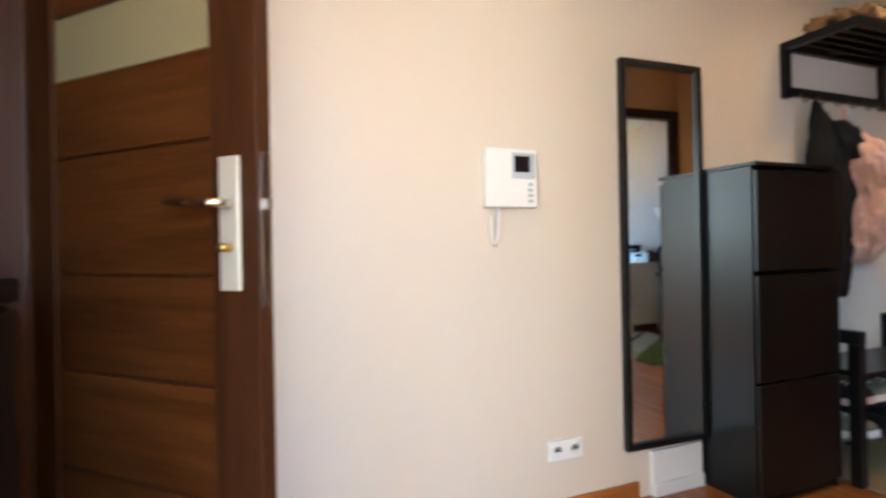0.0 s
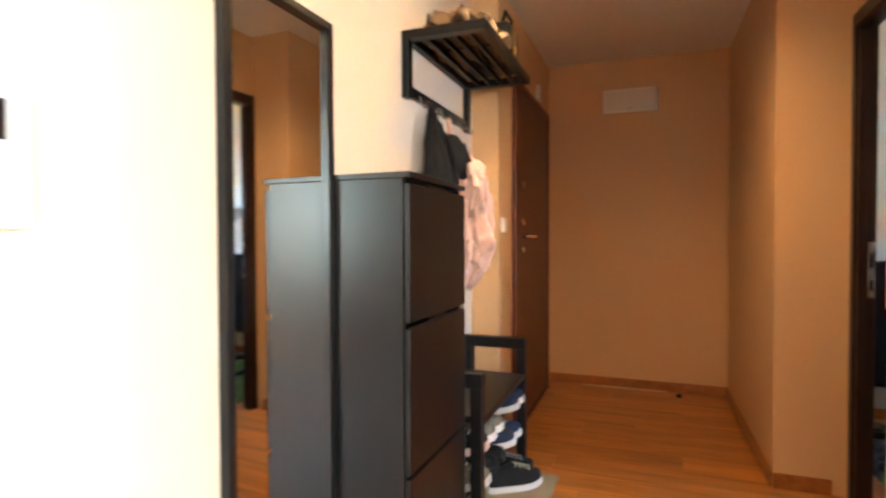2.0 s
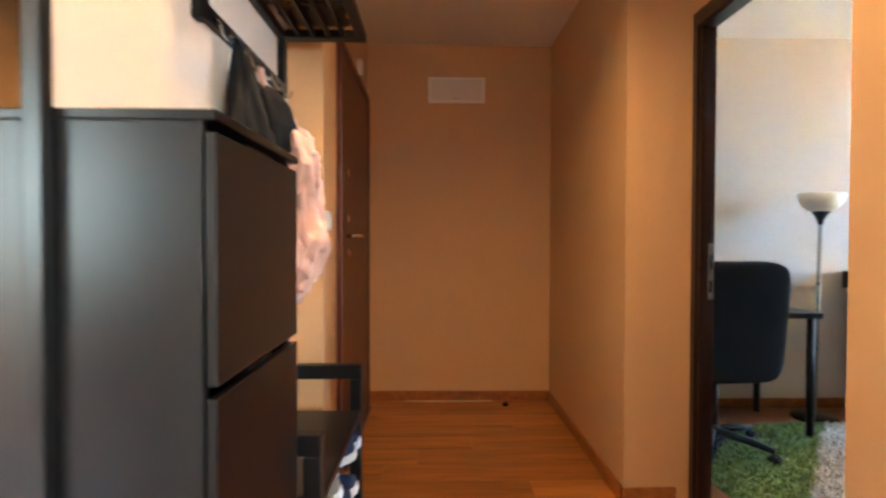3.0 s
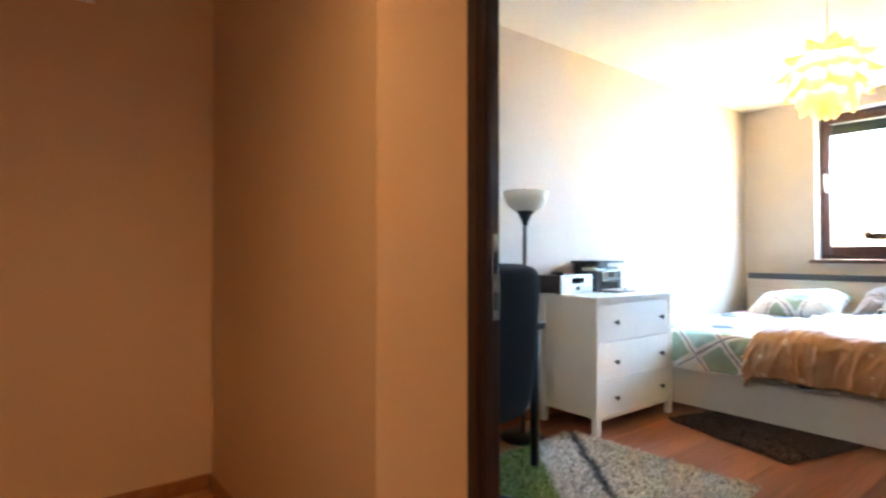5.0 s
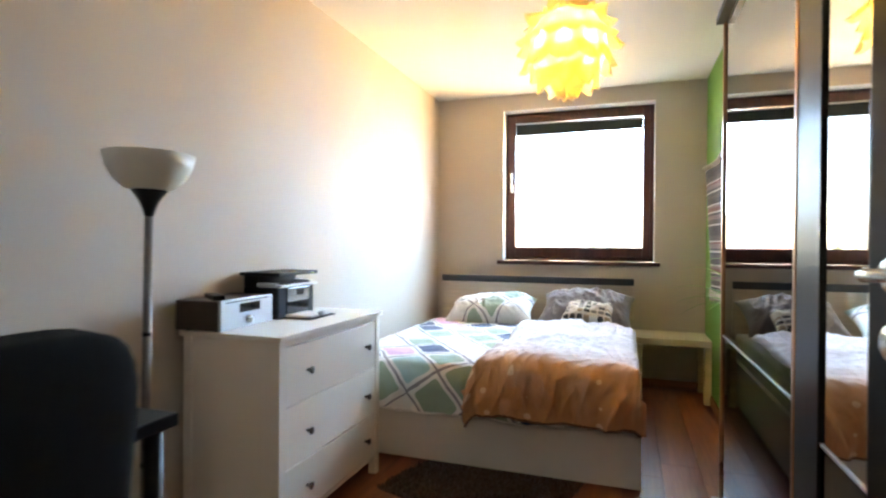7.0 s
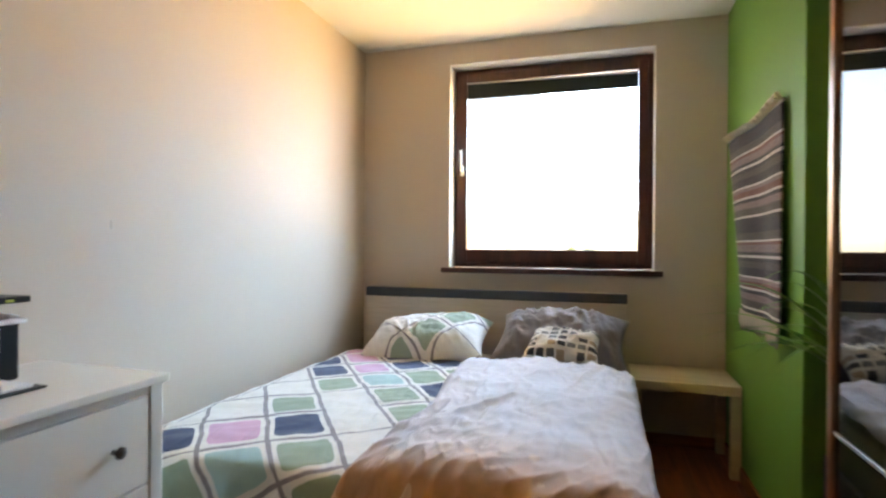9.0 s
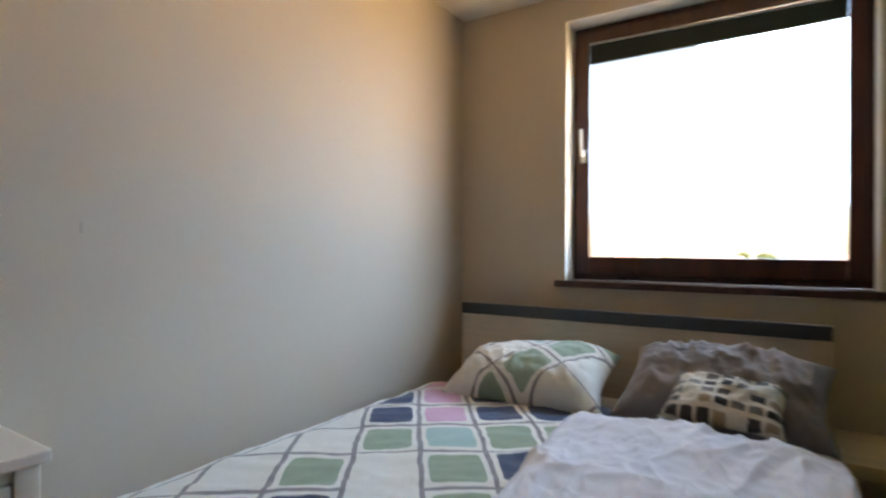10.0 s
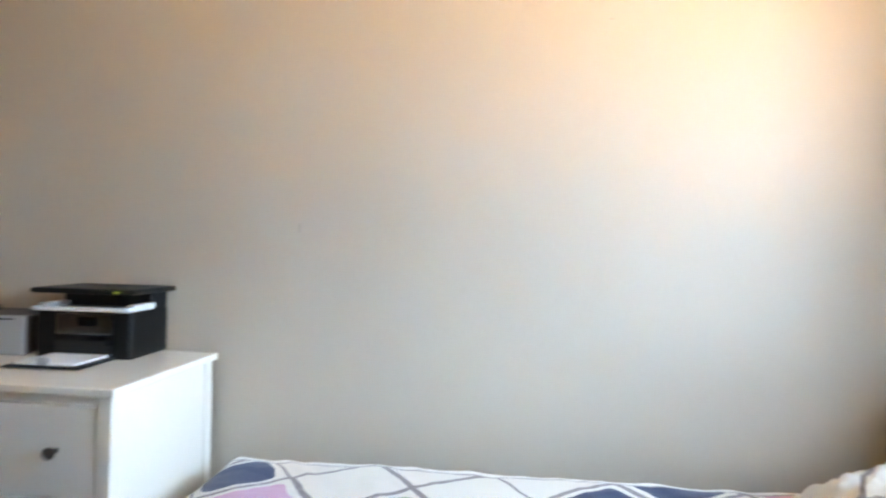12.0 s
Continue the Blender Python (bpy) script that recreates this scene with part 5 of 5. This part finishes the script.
DUVET = dotted_cloth("mauve_warm_lit_duvet_cotton")
cvr = thing("patchwork_bedspread", "white bedspread with green, pink and navy patches", "bedspread")
bm = draped(BX0 - 0.012, 0.0, 0.532, 0.262, 0.02, 1.62, 1.30, lambda s: 0, 0.010, 3.0, nx=120, ny=90, fold=0.006, fold_turn=0.9)
for v in bm.verts:
    v.co.y = 4.315 - v.co.y
bmesh.ops.reverse_faces(bm, faces=bm.faces[:])
hem = [v.co.copy() for v in list(bm.verts)[:91]]
cloth = part("cloth", bm, PATCH, cvr, "", True)
part("hem", tube(hem[::2], 0.006, 6), bpy.data.materials["white_ticking"], cvr, "stitched white hem", True)
so = cloth.modifiers.new("thickness", "SOLIDIFY")
so.thickness, so.offset = 0.012, -1
dv = thing("duvet", "rumpled mauve duvet, its dotted foot end painted with warm light", "duvet")
bm = draped(BX0 - 0.035, BY0 + 0.020, 0.577, 0.295, 0.035, 1.36, 0.84, lambda s: 0.82 - 0.05 * math.sin(s * 3.0) if s > -1 else 0, 0.020, 11.0, nx=210, ny=150, thick=0.045, bulge=0.055, fold=0.015, fold_turn=-0.45, rise=lambda s, p: 0.02 * math.exp(-((p - 0.45) / 0.35) ** 2))
hem = [v.co.copy() for v in list(bm.verts)[:151]]
dcl = part("cover", bm, DUVET, dv, "", True)
part("hem", tube(hem[::2], 0.007, 6), surface("dark_ochre_hem", (0.20, 0.11, 0.06), 0.85, 0.2, 200, 8, 0.2), dv, "dark ochre seam along the foot", True)
so = dcl.modifiers.new("thickness", "SOLIDIFY")
so.thickness, so.offset = 0.028, -1


def pillow(name, label, w, d, h, m, material, seed, crease=0.018, fold=0.0):
    """A plump pillow with pinched corners; uv in metres."""
    t = thing(name, label, "pillow", m)
    bm = bmesh.new()
    uv = bm.loops.layers.uv.new("uv")
    n = 56
    sides = []
    for top in (1, -1):
        g = []
        for i in range(n + 1):
            row = []
            for j in range(n + 1):
                u, v = 2 * i / n - 1, 2 * j / n - 1
                pinch = 1 - 0.10 * (1 - abs(u) ** 2) * abs(v) ** 3
                pinch2 = 1 - 0.10 * (1 - abs(v) ** 2) * abs(u) ** 3
                z = h * ((1 - abs(u) ** 3.2) * (1 - abs(v) ** 3.2)) ** 0.62 * (1 if top > 0 else 0.45)
                q = Vector((u * 2.4 + seed, v * 2.4, seed * 1.7))
                z += crease * (noise.noise(q) + 0.8 * abs(noise.noise(Vector((u * 2 + v * 4, v - u * 3, seed)))) - 0.3) * (1 - max(abs(u), abs(v)) ** 6)
                if fold:
                    z += fold * wrinkles(u * w, v * d, seed, 0.3) * (1 - max(abs(u), abs(v)) ** 8)
                row.append(bm.verts.new((u * w / 2 * pinch2, v * d / 2 * pinch, top * z)))
            g.append(row)
        sides.append(g)
    for k, g in enumerate(sides):
        for i in range(n):
            for j in range(n):
                f = (g[i][j], g[i + 1][j], g[i + 1][j + 1], g[i][j + 1])
                face = bm.faces.new(f if k == 0 else f[::-1])
                for lp in face.loops:
                    lp[uv].uv = (lp.vert.co.x + w, lp.vert.co.y + d)
    bmesh.ops.remove_doubles(bm, verts=bm.verts[:], dist=0.001)
    bmesh.ops.recalc_face_normals(bm, faces=bm.faces[:])
    part("case", bm, material, t, "", True)
    return t


GREY_COTTON = surface("mauve_grey_cotton", (0.24, 0.21, 0.21), 0.85, 0.08, 320, 4, 0.15, sheen=0.2)


def cube_print(name):
    """Cream cotton with rows of dark and grey blocks."""
    m, n, l, b = nodes_of(name)
    co = uv_node(n, l, (22, 20))
    cell, fr_ = vmath(n, l, "FLOOR", co), vmath(n, l, "FRACTION", co)
    wn = n.new("ShaderNodeTexWhiteNoise")
    wn.noise_dimensions = "2D"
    l.new(cell, wn.inputs["Vector"])
    col = ramp(n, l, wn.outputs["Value"], [(0.0, (0.05, 0.045, 0.045)), (0.42, (0.17, 0.16, 0.15)), (0.66, (0.36, 0.26, 0.17)), (0.82, (0.62, 0.56, 0.47))], True)
    dd = n.new("ShaderNodeSeparateXYZ")
    l.new(vmath(n, l, "ABSOLUTE", vmath(n, l, "SUBTRACT", fr_, (0.5, 0.5, 0.5))), dd.inputs[0])
    blot = noise_node(n, l, 45, 2)
    far = smath(n, l, "ADD", smath(n, l, "MAXIMUM", smath(n, l, "MULTIPLY", dd.outputs[0], 1.25), dd.outputs[1]), smath(n, l, "MULTIPLY", blot.outputs[0], 0.22))
    l.new(mix_color(n, l, smath(n, l, "LESS_THAN", far, 0.50), (0.64, 0.58, 0.49), col), b.inputs["Base Color"])
    put(b, Roughness=0.85)
    weave_bump(n, l, b)
    return m


pillow("pillow", "patchwork printed pillow in white, green and navy", 0.46, 0.74, 0.145, pose(6.08, 3.82, 0.614, -5, -19, 4), PATCH_PILLOW, 2.0, 0.014, 0.010)
pillow("pillow", "mauve grey pillow leaning on the headboard", 0.44, 0.72, 0.13, pose(6.12, 3.06, 0.658, 0, -28, -4), GREY_COTTON, 5.0, 0.02, 0.024)
pillow("small_cushion", "small cushion printed with dark and cream blocks", 0.27, 0.38, 0.06, pose(5.92, 3.03, 0.672, 0, -25, -6), cube_print("block_print_cotton"), 8.0, 0.012, 0.006)

# side table
lt = thing("side_table", "pale birch square side table beside the bed", "side table", pose(6.135, 2.160, 0))
part("tabletop", box(0, 0.415, 0, 0.53, 0.424, 0.474, 0.003), BIRCH, lt)
for x in (0.0, 0.365):
    for y in (0.0, 0.48):
        part("leg", box(x, x + 0.05, y, y + 0.05, 0, 0.4215, 0.003), BIRCH, lt)

# wardrobe with sliding doors
wd = thing("sliding_wardrobe", "black wardrobe with two mirrored sliding doors", "wardrobe", pose(2.875, 1.772, 0))
WW, WH = 1.645, 2.22
part("carcass_side", box(-0.13, -0.11, 0, 0.52, 0, WH, 0.002), BLACK_BROWN, wd)
part("carcass_side", box(WW - 0.02, WW, 0, 0.52, 0, WH, 0.002), BLACK_BROWN, wd)
part("carcass_back", box(-0.11, WW - 0.02, 0, 0.012, 0, WH), BLACK_BROWN, wd)
part("carcass_top", box(-0.11, WW - 0.02, 0.012, 0.52, WH - 0.02, WH), BLACK_BROWN, wd)
part("plinth", box(-0.11, WW - 0.02, 0.02, 0.50, 0, 0.06), BLACK_BROWN, wd)
part("bottom_track", box(-0.13, WW, 0.52, 0.61, 0.0, 0.016, 0.002), GREY_SILVER, wd)
part("top_track", box(-0.13, WW, 0.52, 0.61, WH - 0.03, WH, 0.002), BLACK_METAL, wd)
for x0, x1, y0, gl, nm in ((0.30, WW, 0.55, DARK_MIRROR, "smoked mirror"), (-0.13, 0.37, 0.59, MIRROR, "clear mirror")):
    d = part("sliding_door", box(x0 + 0.012, x1 - 0.012, y0, y0 + 0.016, 0.02, WH - 0.03), BLACK_BROWN, wd, "sliding door with " + nm)
    if x0 < 0:
        part("dark_stile", box(x1 - 0.182, x1 - 0.022, y0 + 0.0165, y0 + 0.028, 0.02, WH - 0.03, 0.003), BLACK_METAL, d, "wide black stile")
        x1 -= 0.160
    part("upper_mirror", box(x0 + 0.022, x1 - 0.022, y0 + 0.0165, y0 + 0.021, 0.775, WH - 0.05), gl, d, nm)
    part("lower_panel", box(x0 + 0.022, x1 - 0.022, y0 + 0.0165, y0 + 0.021, 0.04, 0.758), DARK_GLASS, d, "dark smoked glass panel")
    part("cross_rail", box(x0 + 0.022, x1 - 0.022, y0 + 0.0165, y0 + 0.024, 0.762, 0.771, 0.002), GREY_SILVER, d, "thin silver rail")
    x1 += 0.160 if x0 < 0 else 0
    part("edge_profile", box(x1 - 0.022, x1, y0 - 0.002, y0 + 0.030, 0.02, WH - 0.03, 0.003), COPPER, d, "copper edge profile")
    part("edge_profile", box(x0, x0 + 0.022, y0 - 0.002, y0 + 0.030, 0.02, WH - 0.03, 0.003), COPPER, d, "copper edge profile")


# woven hanging on the green wall
def stripes(name):
    """Wool woven in bands of brown, cream and rust across the length."""
    m, n, l, b = nodes_of(name)
    tc = n.new("ShaderNodeTexCoord")
    sx = n.new("ShaderNodeSeparateXYZ")
    l.new(tc.outputs["Object"], sx.inputs[0])
    f = smath(n, l, "FRACT", smath(n, l, "MULTIPLY", sx.outputs[2], 2.35), 0)
    br, cr_, ru, gy, mv = (0.022, 0.014, 0.012), (0.80, 0.72, 0.64), (0.20, 0.060, 0.035), (0.085, 0.062, 0.045), (0.26, 0.18, 0.165)
    col = ramp(n, l, f, [(0.0, br), (0.10, cr_), (0.125, gy), (0.20, mv), (0.27, br), (0.31, cr_), (0.335, ru), (0.40, mv), (0.44, cr_), (0.46, br), (0.55, gy), (0.62, br), (0.66, cr_), (0.685, br), (0.72, mv), (0.80, ru), (0.83, cr_), (0.85, gy), (0.93, br)], True)
    nz = noise_node(n, l, 70, 3)
    l.new(mix_color(n, l, 0.7, col, ramp(n, l, nz.outputs[0], [(0.3, (0.35, 0.35, 0.35)), (0.7, (1, 1, 1))]), "MULTIPLY"), b.inputs["Base Color"])
    put(b, Roughness=0.95, Sheen_Weight=0.2)
    weave_bump(n, l, b, 260, 0.4)
    return m


CREAM_WOOL = surface("cream_wool", (0.55, 0.49, 0.38), 0.95, 0.12, 200, 8, 0.3)
rg = thing("woven_wall_hanging", "striped brown and cream woven rug hung on the wall", "wall hanging", pose(5.30, YG, 0))
bm = bmesh.new()
nx, nz = 40, 40
g = []
for i in range(nx + 1):
    f = i / nx
    row = []
    for k in range(nz + 1):
        h = k / nz
        x = 0.14 + 0.66 * f + (0.04 + 0.24 * f) * h
        sag = -0.035 * math.sin(math.pi * min(1, f * 1.0)) * h * 0.6
        z = 0.875 + 0.885 * h + sag
        y = 0.014 + 0.012 * math.sin(f * 9 + 1) * (1 - 0.5 * h) + 0.020 * f * h + 0.012 * (1 - h)
        row.append(bm.verts.new((x, y, z)))
    g.append(row)
for a, b_ in zip(g, g[1:]):
    for k in range(nz):
        bm.faces.new((a[k], a[k + 1], b_[k + 1], b_[k]))
wv = part("weave", bm, stripes("striped_wool"), rg, "", True)
so = wv.modifiers.new("thickness", "SOLIDIFY")
so.thickness = 0.006
for top in (True, False):
    for k in range(46):
        f = (k + 0.5) / 46
        x = 0.14 + 0.66 * f + (0.04 + 0.24 * f if top else 0)
        y = 0.016 + 0.012 * math.sin(f * 9 + 1) * (0.5 if top else 1) + (0.020 * f if top else 0.012)
        z = 1.76 - 0.021 * math.sin(math.pi * f) if top else 0.877
        dz = (0.035 if top else -0.075) * random.uniform(0.8, 1.2)
        part("fringe_tassel", tube([(x, y, z), (x + random.uniform(-0.008, 0.008), y + (0.020 if top else 0.004), z + dz * 0.6), (x + random.uniform(-0.012, 0.012), y + (0.024 if top else 0.006), z + dz * (0.5 if top else 1.0))], [0.0075, 0.008, 0.004], 6), CREAM_WOOL, rg, "cream fringe tassel" if k == 0 else "", True)
for x in (1.06, 0.20):
    part("hanging_pin", tube([(x, 0.0, 1.76), (x, 0.045, 1.765)], 0.004, 8), CHROME, rg)

# plant in the recess
pt = thing("potted_plant", "green strap-leaved plant in a pot beside the wardrobe", "plant", pose(5.04, 2.02, 0))
part("stand", box(-0.12, 0.12, -0.12, 0.12, 0, 0.50, 0.005), BLACK_BROWN, pt)
part("pot", lathe([(0.001, 0.502), (0.075, 0.502), (0.10, 0.66), (0.105, 0.67), (0.092, 0.67), (0.088, 0.65), (0.001, 0.65)], 32), surface("terracotta", (0.32, 0.13, 0.07), 0.8, 0.1, 60, 4, 0.1), pt, "terracotta pot", True)
LEAF = surface("strap_leaf_green", (0.14, 0.33, 0.06), 0.45, 0.25, 40, 8, 0.1)


def strap(points, width):
    bm = bmesh.new()
    pts = [Vector(p) for p in points]
    rows = []
    n = 14
    for i in range(n + 1):
        f = i / n
        a, b2, c2 = pts
        p = a * (1 - f) ** 2 + 2 * b2 * f * (1 - f) + c2 * f * f
        d = ((b2 - a) * (1 - f) + (c2 - b2) * f).normalized()
        s = d.cross(Vector((0, 0, 1)))
        s = s.normalized() if s.length > 0.05 else Vector((1, 0, 0))
        w = width * (0.35 + 0.9 * f if f < 0.5 else 1.6 * (1 - f)) + 0.0008
        up = s.cross(d)
        rows.append([bm.verts.new(p - s * w + up * w * 0.25), bm.verts.new(p), bm.verts.new(p + s * w + up * w * 0.25)])
    for r0, r1 in zip(rows, rows[1:]):
        for k in range(2):
            bm.faces.new((r0[k], r0[k + 1], r1[k + 1], r1[k]))
    return bm


for tip in ((0.30, 0.36, 0.86), (0.16, 0.33, 0.80), (-0.12, 0.36, 1.08), (-0.06, 0.36, 0.98), (-0.02, 0.34, 0.90), (0.08, 0.36, 0.95), (-0.20, 0.34, 0.84), (0.20, 0.10, 0.95), (-0.1, 0.12, 1.12), (0.05, 0.34, 1.04), (0.46, 0.46, 0.80), (0.36, 0.50, 0.90), (0.26, 0.46, 1.02), (0.30, 0.44, 0.74)):
    part("leaf", strap([(0, 0, 0.65), (tip[0] * 0.35, tip[1] * 0.45, max(1.0, tip[2] + 0.14)), tip], 0.021), LEAF, pt, "", True)

# pendant lamp
pd = thing("pendant_lamp", "white petal pendant lamp, lit", "pendant lamp", pose(4.15, 3.01, 2.035))
part("cord", tube([(0, 0, 0.12), (0, 0, CEIL - 2.035)], 0.004, 8), WHITE_PLASTIC, pd)
part("canopy", lathe([(0.05, CEIL - 2.035 - 0.03), (0.05, CEIL - 2.035)], 24), WHITE_PLASTIC, pd)
m, n, l, b = nodes_of("translucent_petal")
tr, df, mx = n.new("ShaderNodeBsdfTranslucent"), n.new("ShaderNodeBsdfDiffuse"), n.new("ShaderNodeMixShader")
tr.inputs[0].default_value, df.inputs[0].default_value, mx.inputs[0].default_value = (0.95, 0.82, 0.46, 1), (0.72, 0.66, 0.50, 1), 0.42
l.new(df.outputs[0], mx.inputs[1])
l.new(tr.outputs[0], mx.inputs[2])
l.new(mx.outputs[0], n["Material Output"].inputs[0])
PETAL = m
part("bulb", lathe([(0.001, -0.05), (0.02, -0.045), (0.032, -0.02), (0.032, 0.01), (0.015, 0.05), (0.014, 0.07)], 20), glow("warm_bulb", (1.0, 0.80, 0.45), 30.0), pd, "glowing warm bulb", True)
pd.children[-1].visible_shadow = False
R = 0.195
for ring, (lat, count, size) in enumerate(((78, 5, 0.105), (50, 7, 0.130), (22, 9, 0.132), (-6, 9, 0.132), (-34, 8, 0.130), (-60, 6, 0.115), (-80, 3, 0.09))):
    for k in range(count):
        lon = 360 / count * (k + 0.5 * (ring % 2))
        bm = bmesh.new()
        rows = []
        for i in range(6):
            f = i / 5
            row = []
            for j in range(5):
                q = j / 2 - 1
                w = size * 0.62 * (1 - 0.35 * f ** 3) * math.sqrt(max(0.03, 1 - max(0, f - 0.55) ** 2 * 4.2))
                tilt = f * size * 1.25
                row.append(bm.verts.new((R * 0.80 + 0.066 * f ** 1.6 - 0.030 * q * q, q * w, size * 0.45 - tilt + 0.012 * f * f)))
            rows.append(row)
        for r0, r1 in zip(rows, rows[1:]):
            for j in range(4):
                bm.faces.new((r0[j], r0[j + 1], r1[j + 1], r1[j]))
        bm.transform(pose(0, 0, 0, 0, 0, lon) @ pose(0, 0, 0, 0, -lat, 0))
        part("petal", bm, PETAL, pd, "", True)

# small marks of wear on the long wall
for x, z, w, h in ((4.54, 1.225, 0.008, 0.030), (5.514, 1.896, 0.012, 0.005)):
    mk = thing("wall_scuff", "small grey scuff on the bedroom wall", "scuff", pose(x, YB, z))
    part("mark", box(0, w, -0.0012, -0.0002, 0, h), surface("scuff_grey", (0.46, 0.40, 0.33), 0.8, 0.3) if "scuff_grey" not in bpy.data.materials else bpy.data.materials["scuff_grey"], mk)


# ---- floor boards ----
def boards(x0, x1, y0, y1, width, long, material, owner, seed):
    rnd = random.Random(seed)
    meshes = {}
    y, row = y0, 0
    while y < y1 - 0.01:
        w = min(width, y1 - y)
        x = x0 - rnd.uniform(0, long * 0.8)
        while x < x1:
            a, b2 = max(x, x0), min(x + long, x1)
            x += long
            if b2 - a < 0.03:
                continue
            key = (round(b2 - a, 3), round(w, 3))
            if key not in meshes:
                bm = box(0, b2 - a - 0.0012, 0, w - 0.0012, -0.012, 0, 0.0)
                me = bpy.data.meshes.new("floor_board")
                bm.to_mesh(me)
                bm.free()
                me.materials.append(material)
                meshes[key] = me
            o = new("floor_board", meshes[key])
            o.parent = owner
            o.location = (a, y, 0)
        y += width
        row += 1


fl_hall = thing("floor_hall", "orange brown laminate floor of the hall", "floor", None, "", "structure")
fl_bed = thing("floor_bedroom", "reddish brown laminate floor of the bedroom", "floor", None, "", "structure")
boards(-0.14, 1.785, -0.86, 4.645, 0.192, 1.285, FLOOR_WOOD, fl_hall, 3)
boards(1.785, 4.85, -3.0, 0.66, 0.40, 1.285, FLOOR_WOOD, fl_hall, 4)
boards(1.785, XW, 1.62, YB, 0.192, 1.285, FLOOR_RED, fl_bed, 5)
